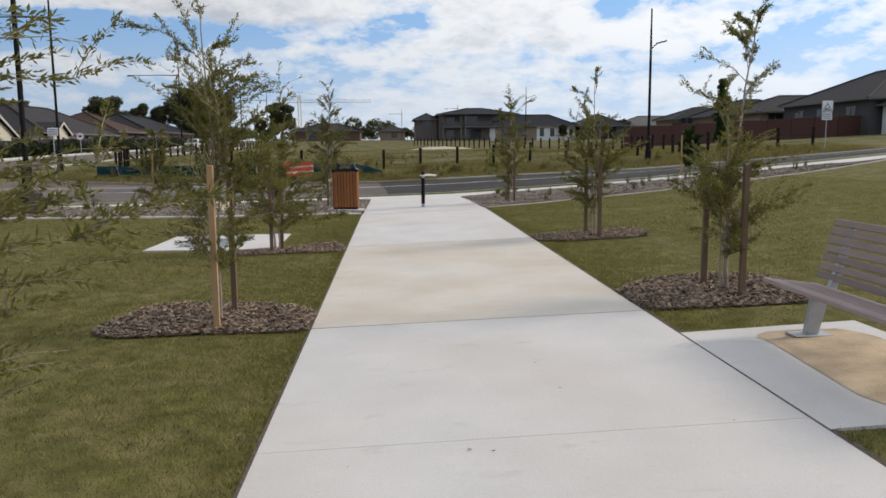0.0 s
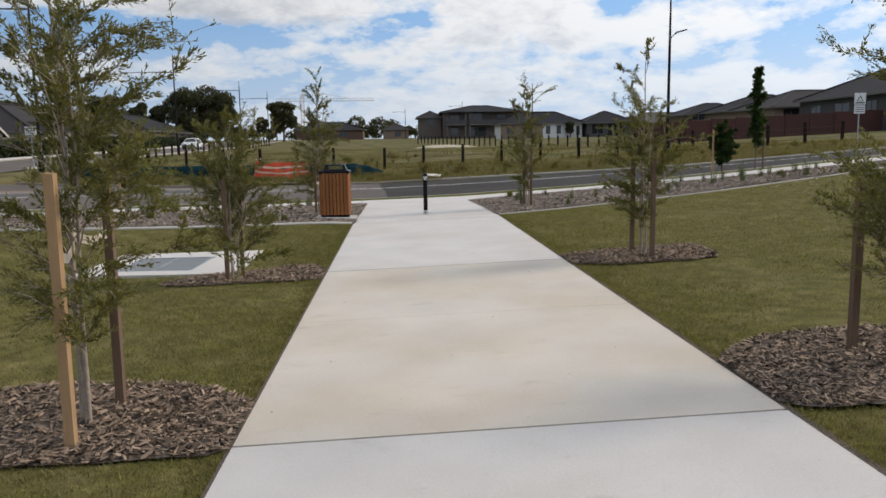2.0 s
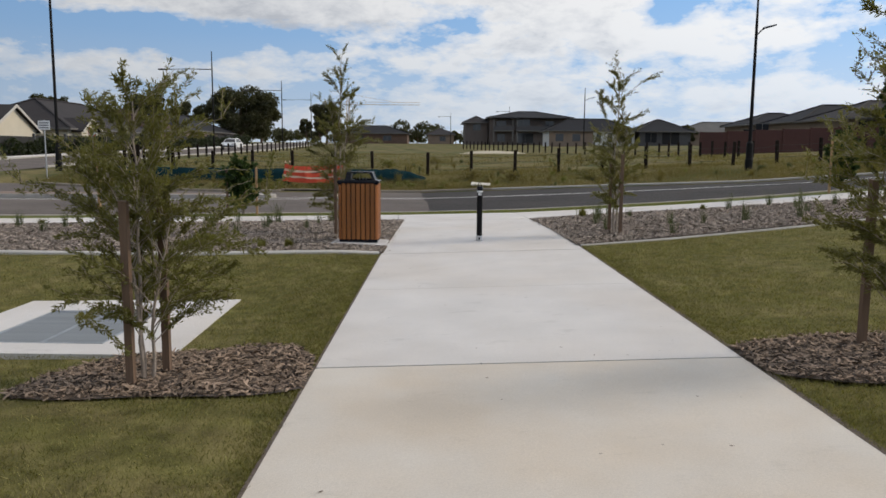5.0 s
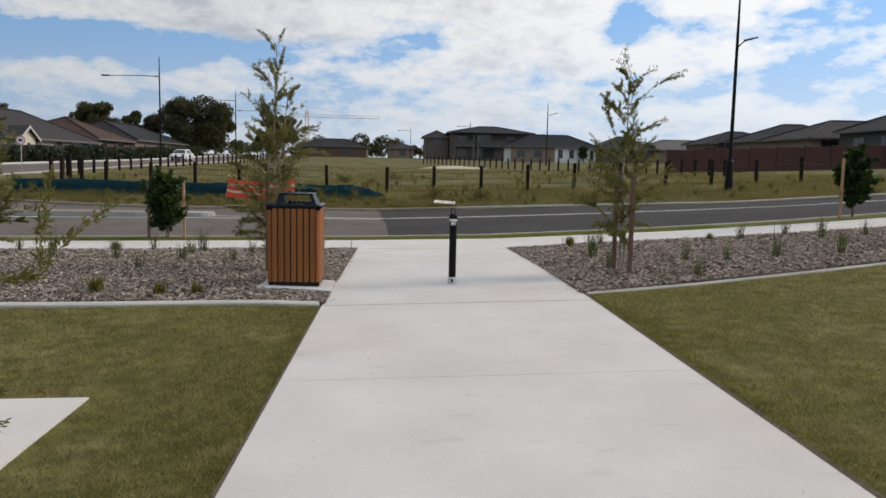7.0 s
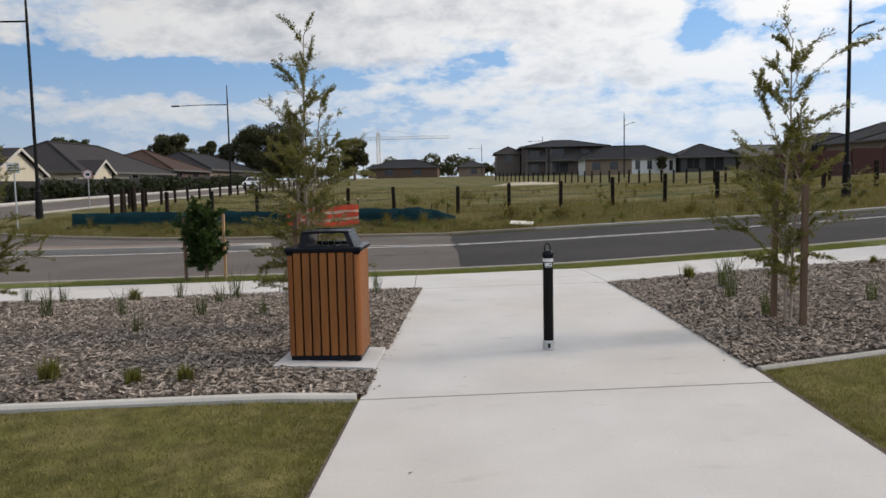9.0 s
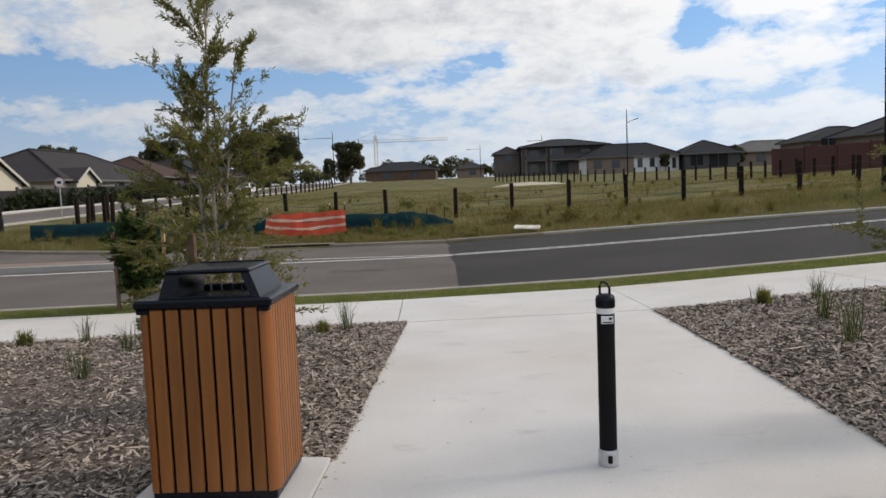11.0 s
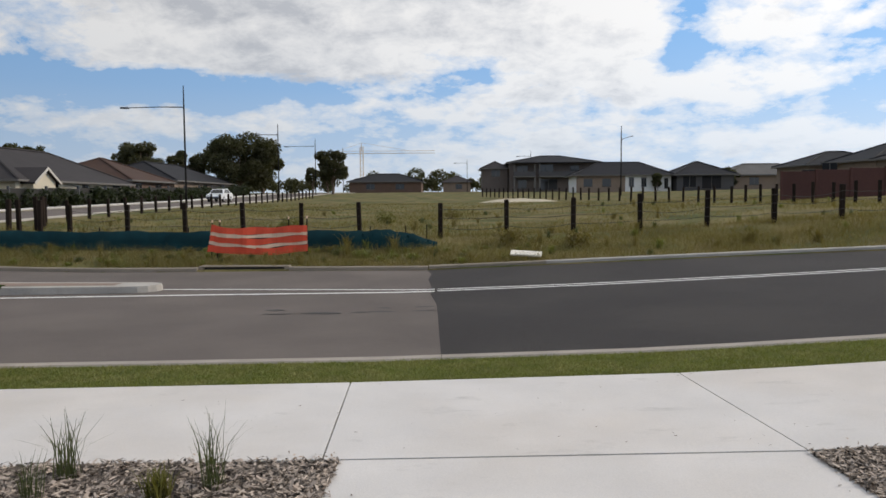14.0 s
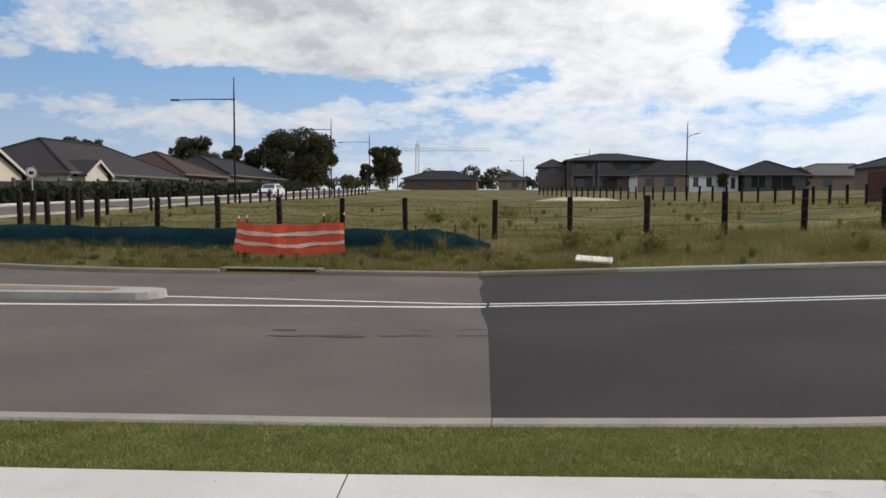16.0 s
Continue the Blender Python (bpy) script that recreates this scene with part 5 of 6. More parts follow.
fence([(-1.25 + 2.16 * k, 43.5) for k in range(13)], "dark timber posts with slack cables along the roadside field")
fence([(-4.2 - 2.1 * k, 46.0) for k in range(6)], "dark timber posts with slack cables at the field corner")
fence([(-20.5, 54.9 + 2.3 * k) for k in range(31)], "long row of dark timber posts beside the side street", False, 0.92)
bend = [(20.3, 57), (18.0, 71), (11.6, 90), (2.4, 124)]
far_pts = []
for (xa, ya), (xb, yb) in zip(bend[:-1], bend[1:]):
    n = int(math.hypot(xb - xa, yb - ya) / 1.72)
    far_pts += [(xa + (xb - xa) * k / n, ya + (yb - ya) * k / n) for k in range(n)]
fence(far_pts, "far row of dark timber posts across the field", False)
fence([(-16.85, 45.1), (-16.35, 45.0), (-16.0, 46.4), (-17.3, 47.3), (-17.9, 49.6), (-18.7, 51.6), (-19.6, 53.4)], "cluster of dark timber posts at the street corner", False, 1.15)

# ---------------- silt fence, barrier, slab ----------------
sf = empty("silt_fence", pose(0, 0, 0), "sagging green shade-cloth silt fence on stakes", "silt fence")
line_pts = [(-1.3, 41.65), (-2.1, 41.5), (-3.6, 41.35), (-8.0, 41.4), (-12.0, 41.7), (-17.6, 42.0)]
cl = Shape()
dense = []
for (xa, ya), (xb, yb) in zip(line_pts[:-1], line_pts[1:]):
    for k in range(10):
        dense.append((xa + (xb - xa) * k / 10, ya + (yb - ya) * k / 10))
for i, (x, y) in enumerate(dense):
    z = gz(x, y)
    h = 0.56 + 0.02 * math.sin(i * 0.9) + 0.02 * math.sin(i * 2.3)
    if i < 14:
        h *= 0.25 + 0.75 * (i / 14)
    bulge = 0.03 * math.sin(i * 0.8) + 0.02 * math.sin(i * 2.7)
    cl.v += [(x, y - 0.10, z - 0.03), (x, y - 0.05 + bulge, z + h * 0.5), (x, y, z + h), (x, y + 0.015, z + h), (x, y - 0.035 + bulge, z + h * 0.5), (x, y - 0.085, z - 0.03)]
    if i:
        n = 6 * i
        for k in range(5):
            cl.f.append((n - 6 + k, n - 5 + k, n + k + 1, n + k))
part("cloth", cl, SILT, sf, smooth=True)
for i in range(4, len(dense), 7):
    x, y = dense[i]
    part("stake", Shape().soft_box(x - 0.015, x + 0.015, y + 0.02, y + 0.05, gz(x, y) - 0.1, gz(x, y) + 0.68, 0.004), POST, sf)

bar_ = empty("mesh_barrier", pose(0, 0, 0), "orange mesh safety barrier with pale bands on four stakes", "barrier")
A, B = Vector((-7.62, 39.80, 0)), Vector((-5.02, 40.55, 0))
bands = [(0.0, 0.20, 0), (0.20, 0.29, 1), (0.29, 0.47, 0), (0.47, 0.57, 1), (0.57, 0.76, 0)]
for lo, hi, kind_ in bands:
    s = Shape()
    for i in range(25):
        u = i / 24
        p = A.lerp(B, u)
        z = gz(p.x, p.y) + 0.10 + (0.13 if u < 0.05 else 0.10) * (1 - u) - 0.075 * math.sin(math.pi * u) + 0.016 * math.sin(7 * u + 6 * lo) + 0.010 * math.sin(17 * u + 11 * lo)
        wob = 0.04 * math.sin(9 * u + lo * 5) + 0.015 * math.sin(31 * u)
        lean_ = -0.10 * (1 - u) * (1 - (lo if i == 0 else 0))
        for hz in (lo + 0.012 * math.sin(13 * u + lo * 20) * (lo > 0), hi + 0.012 * math.sin(13 * u + hi * 20)):
            for dy in (0, 0.008):
                s.v.append((p.x + 0.18 * (hz - 0.4) * (1 - u) ** 3, p.y + wob + dy, z + hz))
        if i:
            n = 4 * i
            s.f += [(n - 4, n, n + 2, n - 2), (n - 3, n - 1, n + 3, n + 1)]
    part("pale_band" if kind_ else "mesh_band", s, MESHPALE if kind_ else MESHORANGE, bar_, "pale woven band" if kind_ else "orange mesh band")
for u, dx in ((0.03, -0.02), (0.08, 0.05), (0.80, 0.0), (0.985, 0.02)):
    p = A.lerp(B, u)
    st = part("stake", Shape().tube([(p.x - 0.06 * (u < 0.1), p.y + 0.075, gz(p.x, p.y) - 0.1), (p.x + dx, p.y + 0.075, gz(p.x, p.y) + 1.05)], [0.018, 0.018], 8), BLACK, bar_)
    part("tip", Shape().lathe(p.x + dx, p.y + 0.075, [(0.024, gz(p.x, p.y) + 1.04), (0.024, gz(p.x, p.y) + 1.10), (0.01, gz(p.x, p.y) + 1.115)], 8), MESHPALE, st, "pale plastic tip")
slab_ = solid("foam_slab", Shape().soft_box(-0.42, 0.42, -0.25, 0.25, -0.02, 0.03, 0.012), POLY, "pale broken foam slab lying on rough grass", "foam slab")
slab_.matrix_world = pose(1.15, 39.2, gz(1.15, 39.2) + 0.13, 9, 3, -8)

# ---------------- street lights and signs ----------------
def street_light(x, y, h, arm_z, arm, label, base=True, r0=0.085):
    z = gz(x, y)
    p = empty("street_light", pose(x, y, z), label, "street light", "street lights")
    part("pole", Shape().lathe(0, 0, [(r0, -0.1), (r0 * 0.95, 1.2), (r0 * 0.7, arm_z), (r0 * 0.42, h)], 14), BLACK, p, smooth=True)
    if base:
        part("base_sleeve", Shape().lathe(0, 0, [(r0 * 2.0, -0.1), (r0 * 2.0, 0.5), (r0 * 1.75, 0.56), (r0 * 1.65, 1.25), (r0 * 1.05, 1.36)], 14), BLACK, p)
    d = 1 if arm > 0 else -1
    if abs(arm) > 1:
        part("arm", Shape().tube([(0, 0, arm_z), (arm * 0.5, 0, arm_z + 0.03), (arm, 0, arm_z - 0.02)], [0.045, 0.035, 0.03], 8), BLACK, p)
        part("lantern", Shape().soft_box(min(arm, arm + d * 0.7), max(arm, arm + d * 0.7), -0.14, 0.14, arm_z - 0.09, arm_z + 0.04, 0.03), GREYBOX, p, "grey lamp head")
    else:
        part("arm", Shape().tube([(0, 0, arm_z - 0.25), (arm * 0.5, 0, arm_z - 0.02), (arm, 0, arm_z + 0.12)], [0.03, 0.028, 0.028], 8), BLACK, p)
        part("lantern", Shape().hexa([(arm - 0.1 * d, -0.13, arm_z + 0.05), (arm + 0.45 * d, -0.13, arm_z + 0.20), (arm + 0.45 * d, 0.13, arm_z + 0.20), (arm - 0.1 * d, 0.13, arm_z + 0.05),
                                      (arm - 0.1 * d, -0.1, arm_z + 0.13), (arm + 0.45 * d, -0.1, arm_z + 0.27), (arm + 0.45 * d, 0.1, arm_z + 0.27), (arm - 0.1 * d, 0.1, arm_z + 0.13)]), GREYBOX, p, "grey lamp head")
    return p


tall = "tall black steel street light with a long single arm"
street_light(-11.4, 21.5, 10.6, 9.0, -4.2, tall)
street_light(-20.5, 45.6, 10.8, 8.9, -4.3, tall)
for x, y in ((-22.4, 79.8), (-22.5, 112.5), (-23.9, 145), (-24.2, 178)):
    street_light(x, y, 9.7 if y < 100 else 9.3, 8.0, -4.4, tall, False)
street_light(13.85, 41.5, 8.4, 6.4, 0.42, "tall black steel street light with a short bracket lamp", r0=0.09)
street_light(18.4, 107.9, 8.0, 6.6, 0.9, "slender black street light with a short bracket lamp", False)
street_light(14.0, 170, 8.0, 7.0, -2.2, "slender black street light with a short bracket lamp", False)
street_light(2.0, 205, 8.0, 7.0, -2.6, "slender black street light with a short bracket lamp", False)


def sign(x, y, h, plates, label, turn=0):
    s = empty("road_sign", pose(x, y, gz(x, y), 0, 0, turn), label, "road sign")
    part("pole", Shape().tube([(0, 0, -0.1), (0, 0, h)], [0.03, 0.03], 8), STEEL, s)
    for kind_, z, w, hh in plates:
        if kind_ == "round":
            q = Shape()
            ring_ = [(w * math.cos(a), w * math.sin(a)) for a in np.linspace(0, 2 * math.pi, 25)[:-1]]
            q.v += [(a, -0.035, z + b) for a, b in ring_] + [(a, -0.045, z + b) for a, b in ring_]
            q.f += [tuple(range(24)), tuple(range(47, 23, -1))] + [(i, (i + 1) % 24, 24 + (i + 1) % 24, 24 + i) for i in range(24)]
            pl = part("plate", q, SIGNWHITE, s, "round white plate with a red ring")
            q = Shape()
            for i in range(24):
                a, b = 2 * math.pi * i / 24, 2 * math.pi * (i + 1) / 24
                q.quad(*[(w * k * math.cos(c), -0.048, z + w * k * math.sin(c)) for k, c in ((0.96, a), (0.96, b), (0.84, b), (0.84, a))])
            part("ring", q, SIGNRED, pl, "red ring")
            part("bar_mark", Shape().box(-w * 0.4, w * 0.4, -0.05, -0.047, z - w * 0.25, z + w * 0.25), BLACK, pl, "dark bar")
        else:
            pl = part("plate", Shape().soft_box(-w / 2, w / 2, -0.045, -0.032, z - hh / 2, z + hh / 2, 0.004), SIGNWHITE, s, "white sheet plate")
            if kind_ == "hump":
                part("triangle_mark", Shape().poly([(-w * 0.32, -0.048, z - hh * 0.22), (w * 0.32, -0.048, z - hh * 0.22), (0, -0.048, z + hh * 0.30)]), GREYBOX, pl, "dark triangle")
                part("triangle_field", Shape().poly([(-w * 0.2, -0.051, z - hh * 0.16), (w * 0.2, -0.051, z - hh * 0.16), (0, -0.051, z + hh * 0.16)]), SIGNWHITE, pl)
                part("bar_mark", Shape().box(-w * 0.40, w * 0.40, -0.050, -0.047, z - hh * 0.40, z - hh * 0.30), BLACK, pl, "dark bar")
            elif kind_ == "bars":
                for k in range(3):
                    part("bar_mark", Shape().box(-w * 0.40, w * 0.40, -0.050, -0.046, z - hh * 0.32 + k * hh * 0.26, z - hh * 0.22 + k * hh * 0.26), GREYBOX, pl, "grey bar")
    return s


sign(23.6, 40.3, 2.75, [("hump", 2.45, 0.62, 0.6), ("bars", 1.90, 0.58, 0.42)], "white road hump sign on a steel pole")
sign(-22.9, 55.0, 2.25, [("round", 2.0, 0.28, 0)], "round white speed sign on a steel pole")
sign(-19.0, 41.4, 2.75, [("bars", 2.5, 0.55, 0.42)], "white board sign on a thin pole")
# a plain stone block in the left bed, no cabinet
solid("service_box", Shape().soft_box(-11.9, -9.48, 17.30, 18.10, gz(-10.5, 18) - 0.05, 0.50, 0.03), STONE, "low dark stone block in the garden bed", "block")

# ---------------- houses ----------------
def house(x0, x1, y0, y1, eave, ridge, wall, roof, label, axis="y", over=0.55, gable=(), windows=(), hip=True, fascia=FASCIA):
    """A low house: walls, a hipped roof with thickness, gutter, windows and small gabled porches."""
    z = min(gz(x0, y0), gz(x1, y0), gz(x0, y1), gz(x1, y1))
    h = empty("house", pose(0, 0, 0), label, "house", "houses round the field")
    w = part("wall", Shape().box(x0, x1, y0, y1, z - 0.5, z + eave), wall, h)
    a0, a1, b0, b1 = x0 - over, x1 + over, y0 - over, y1 + over
    ez, rz = z + eave, z + ridge
    half = min(a1 - a0, b1 - b0) / 2 if hip else 0
    if axis == "y":
        r0_, r1_ = ((a0 + a1) / 2, b0 + half * 0.95, rz), ((a0 + a1) / 2, b1 - half * 0.95, rz)
    else:
        r0_, r1_ = (a0 + half * 0.95, (b0 + b1) / 2, rz), (a1 - half * 0.95, (b0 + b1) / 2, rz)
    s = Shape()
    s.v += [(a0, b0, ez), (a1, b0, ez), (a1, b1, ez), (a0, b1, ez), r0_, r1_, (a0, b0, ez - 0.12), (a1, b0, ez - 0.12), (a1, b1, ez - 0.12), (a0, b1, ez - 0.12)]
    if axis == "y":
        s.f += [(0, 1, 4), (1, 2, 5, 4), (2, 3, 5), (3, 0, 4, 5)]
    else:
        s.f += [(0, 1, 5, 4), (1, 2, 5), (2, 3, 4, 5), (3, 0, 4)]
    s.f += [(9, 8, 7, 6)] + [(6 + i, 6 + (i + 1) % 4, (i + 1) % 4, i) for i in range(4)]
    rf = part("roof", s, roof, h)
    ct = Shape()
    for c in ((0, 4), (1, 4 if axis == "y" else 5), (2, 5), (3, 5 if axis == "y" else 4), (4, 5)):
        ct.tube([Vector(s.v[c[0]]) + Vector((0, 0, 0.03)), Vector(s.v[c[1]]) + Vector((0, 0, 0.03))], [0.11, 0.11], 5)
    part("ridge_capping", ct, roof, rf)
    g = Shape()
    g.box(a0 - 0.06, a1 + 0.06, b0 - 0.08, b0 - 0.002, ez - 0.16, ez + 0.03).box(a0 - 0.08, a0 - 0.002, b0, b1, ez - 0.16, ez + 0.03).box(a1 + 0.002, a1 + 0.08, b0, b1, ez - 0.16, ez + 0.03)
    part("gutter", g, fascia, h)
    for face, u, wz, ww, wh in windows:
        q, fr = Shape(), Shape()
        if face == "front":
            q.box(u - ww / 2, u + ww / 2, y0 - 0.03, y0 - 0.005, z + wz, z + wz + wh)
            fr.box(u - ww / 2 - 0.06, u + ww / 2 + 0.06, y0 - 0.06, y0 - 0.031, z + wz + wh, z + wz + wh + 0.07).box(u - ww / 2 - 0.06, u + ww / 2 + 0.06, y0 - 0.09, y0 - 0.031, z + wz - 0.07, z + wz).box(u - 0.03, u + 0.03, y0 - 0.06, y0 - 0.031, z + wz, z + wz + wh)
        elif face == "west":
            q.box(x0 - 0.03, x0 - 0.005, u - ww / 2, u + ww / 2, z + wz, z + wz + wh)
            fr.box(x0 - 0.06, x0 - 0.031, u - ww / 2 - 0.06, u + ww / 2 + 0.06, z + wz + wh, z + wz + wh + 0.07).box(x0 - 0.09, x0 - 0.031, u - ww / 2 - 0.06, u + ww / 2 + 0.06, z + wz - 0.07, z + wz).box(x0 - 0.06, x0 - 0.031, u - 0.03, u + 0.03, z + wz, z + wz + wh)
        else:
            q.box(x1 + 0.005, x1 + 0.03, u - ww / 2, u + ww / 2, z + wz, z + wz + wh)
            fr.box(x1 + 0.031, x1 + 0.06, u - ww / 2 - 0.06, u + ww / 2 + 0.06, z + wz + wh, z + wz + wh + 0.07).box(x1 + 0.031, x1 + 0.09, u - ww / 2 - 0.06, u + ww / 2 + 0.06, z + wz - 0.07, z + wz).box(x1 + 0.031, x1 + 0.06, u - 0.03, u + 0.03, z + wz, z + wz + wh)
        wi = part("window", q, WINGLASS, h, "dark window pane")
        part("window_frame", fr, fascia, wi)
    for face, u, ww, out, gh, gm in gable:
        # porch with a pointed gable, out from the wall
        q, t, e = Shape(), Shape(), Shape()
        b, tp = z + eave - 0.1, z + eave + gh
        if face == "front":
            P = lambda a, o, zz: (u + a, y0 - o, zz)
        else:
            P = lambda a, o, zz: (x1 + o, u + a, zz)
        hw = ww / 2
        q.poly([P(-hw, out, z - 0.3), P(hw, out, z - 0.3), P(hw, out, b), P(0, out, tp - 0.12), P(-hw, out, b)])
        q.quad(P(-hw, out, z - 0.3), P(-hw, out, b), P(-hw, -0.5, b), P(-hw, -0.5, z - 0.3)).quad(P(hw, out, z - 0.3), P(hw, -0.5, z - 0.3), P(hw, -0.5, b), P(hw, out, b))
        po = part("porch", q, gm, h, "gabled front bay")
        k = 0.4
        for sgn in (-1, 1):
            lo = b - (tp - b) / hw * k
            t.hexa([P(sgn * (hw + k), out + 0.35, lo), P(0, out + 0.35, tp), P(0, -3.5, tp), P(sgn * (hw + k), -3.5, lo),
                    P(sgn * (hw + k), out + 0.35, lo + 0.14), P(0, out + 0.35, tp + 0.14), P(0, -3.5, tp + 0.14), P(sgn * (hw + k), -3.5, lo + 0.14)])
            e.hexa([P(sgn * (hw + k), out + 0.355, lo - 0.1), P(0, out + 0.355, tp - 0.1), P(0, out + 0.40, tp - 0.1), P(sgn * (hw + k), out + 0.40, lo - 0.1),
                    P(sgn * (hw + k), out + 0.355, lo + 0.15), P(0, out + 0.355, tp + 0.15), P(0, out + 0.40, tp + 0.15), P(sgn * (hw + k), out + 0.40, lo + 0.15)])
        part("porch_roof", t, roof, po)
        part("bargeboard", e, BARGE, po, "pale bargeboard")
    return h


house(-50, -38, 60, 76, 2.5, 5.2, CREAM, ROOF_GREY, "cream rendered house with a grey tiled roof and wide gable", gable=[("side", 71.9, 7.2, 0.8, 1.9, CREAM)], windows=[("side", 63.5, 0.9, 1.8, 1.2)])
house(-49.5, -37.5, 82, 104, 2.35, 5.55, CREAM, ROOF_GREY, "long cream house with a broad grey tiled roof", gable=[("side", 84.9, 3.6, 0.9, 1.0, CREAM)], windows=[("side", 88, 0.9, 1.8, 1.2), ("side", 94, 0.9, 1.2, 1.2), ("side", 101, 0.9, 1.8, 1.2), ("front", -42, 0.9, 1.8, 1.2)])
house(-50, -38, 105.5, 118, 2.5, 5.3, BRICK, ROOF_BROWN, "brick house with a brown tiled roof", windows=[("side", 108, 0.9, 1.8, 1.2), ("side", 114, 0.9, 1.8, 1.2)])
house(-51, -38, 119.5, 145, 2.5, 5.3, TANBRICK, ROOF_DARK, "tan brick house with a hipped grey roof at the street end", windows=[("side", 132, 0.9, 1.8, 1.2), ("side", 140, 0.9, 1.8, 1.2)])
low_house = house(18.8, 34, 143, 152, 2.8, 5.0, WHITEWALL, ROOF_DARK, "white rendered low house with brick end and dark hipped roof", axis="x", windows=[("front", 27.6, 0.9, 0.8, 1.4), ("front", 29.6, 0.9, 0.8, 1.4), ("front", 31.8, 0.9, 0.8, 1.4), ("front", 33.2, 0.6, 0.6, 1.6)])
zb = min(gz(18.8, 143), gz(34, 143), gz(18.8, 156), gz(34, 156))
part("brick_front", Shape().box(18.75, 26.6, 142.93, 142.995, zb - 0.4, zb + 2.78), TANBRICK, low_house, "tan brick front wall")
for u in (20.6, 23.6):
    part("window", Shape().box(u - 0.7, u + 0.7, 142.90, 142.925, zb + 0.9, zb + 2.2), WINGLASS, low_house, "dark window pane")
# no porch is built: the wide dark pane paints its shade on the wall
house(34.5, 43.5, 141.5, 151, 2.6, 4.8, GREYWALL, ROOF_DARK, "low house with a dark pyramid roof and a dark pane as porch shade", axis="x", windows=[("front", 36.5, 0.6, 2.0, 1.7), ("front", 40, 0.3, 3.0, 2.1)])
two_storey = house(9.5, 26.5, 166, 180, 5.6, 7.2, TAUPE, ROOF_DARK, "two-storey taupe brick house with balconies and a dark roof", axis="x", windows=[("front", 12, 3.6, 2.0, 1.3), ("front", 16.5, 3.4, 2.8, 1.8), ("front", 22, 3.6, 1.6, 1.3), ("front", 12, 0.7, 1.6, 1.5), ("front", 17, 0.4, 3.4, 2.0), ("front", 23, 0.7, 1.8, 1.4)])
zt = min(gz(9.5, 166), gz(26.5, 166), gz(9.5, 180), gz(26.5, 180))
for xa, xb in ((10.2, 14.4), (15.0, 25.6)):
    bal = part("balcony", Shape().soft_box(xa, xb, 164.3, 165.98, zt + 2.75, zt + 2.98, 0.03), FASCIA, two_storey, "pale balcony slab")
    part("balustrade", Shape().box(xa + 0.05, xb - 0.05, 164.34, 164.40, zt + 2.985, zt + 3.85), GREYWALL, bal, "dark balustrade")
    part("balcony_roof", Shape().soft_box(xa - 0.2, xb + 0.2, 164.0, 165.4, zt + 5.42, zt + 5.58, 0.03), ROOF_DARK, bal, "dark awning roof")
    for q in (xa + 0.15, xb - 0.15):
        part("post", Shape().box(q - 0.14, q + 0.14, 164.42, 164.70, zt - 0.3, zt + 2.745), FASCIA, bal)
        part("post", Shape().box(q - 0.10, q + 0.10, 164.45, 164.65, zt + 2.985, zt + 5.415), FASCIA, bal)
house(4.5, 9.3, 168, 178, 4.6, 6.0, TAUPE, ROOF_GREY, "taupe brick wing of a two-storey house", axis="y", windows=[("front", 7, 3.0, 1.6, 1.2)])
house(-26, -9, 200, 212, 2.6, 4.6, BRICK, ROOF_DARK, "dark brick low house across the far street", axis="x", windows=[("front", -21, 0.8, 2, 1.2), ("front", -14, 0.8, 2, 1.2)])
house(46.0, 60, 71.5, 88, 3.6, 7.0, GREYWALL, ROOF_GREY, "large dark clad house with a broad tiled roof beside the wall", axis="y", windows=[("west", 74.5, 1.3, 1.6, 1.6), ("west", 79.5, 1.6, 2.6, 1.3), ("west", 84.5, 1.6, 1.8, 1.3), ("front", 52, 1.2, 2.4, 1.3)])
house(44, 60, 90, 101, 3.0, 5.2, TANBRICK, ROOF_GREY, "tan brick house with a grey hipped roof above the wall", axis="x", windows=[("front", 46, 1.6, 1.8, 1.1), ("front", 50, 1.6, 1.8, 1.1)])
house(45, 58, 103, 114, 3.0, 5.3, TANBRICK, ROOF_DARK, "tan brick house with a dark hipped roof behind the wall", axis="x", windows=[("front", 40, 1.8, 1.6, 0.8)])
house(43, 54, 114.6, 124, 2.9, 4.7, TANBRICK, ROOF_DARK, "grey-roofed low house behind the wall", axis="x", windows=[("front", 43, 1.0, 1.6, 1.2)])
house(45.5, 60, 150, 159, 2.6, 4.6, TANBRICK, ROOF_PALE, "pale house with a grey hipped roof", axis="x", windows=[("front", 50, 0.9, 1.6, 1.2)])
house(47.2, 60.5, 66.5, 71.2, 2.9, 4.6, WHITEWALL, ROOF_GREY, "white garage front of a house on the rise", axis="x", windows=[("front", 50.5, 0.2, 3.2, 2.2)])
house(-4, 3, 215, 224, 2.6, 4.2, TANBRICK, ROOF_GREY, "small far house beyond the field", axis="x", windows=[("front", 0, 0.8, 1.6, 1.2)])

# wall of red-brown panels between posts
wallr = empty("wall_panels", pose(0, 0, 0), "long red-brown boundary wall of panels and posts", "wall", kind="structure")
for k in range(10):
    x0 = 22 + 2.4 * k
    z = gz(x0 + 1.2, 72.6)
    part("panel", Shape().soft_box(x0 + 0.07, x0 + 2.33, 72.56, 72.62, z - 0.4, z + 2.0, 0.01), PANELRED, wallr)
    part("post", Shape().soft_box(x0 - 0.07, x0 + 0.07, 72.5, 72.66, z - 0.4, z + 2.03, 0.01), PANELRED, wallr)
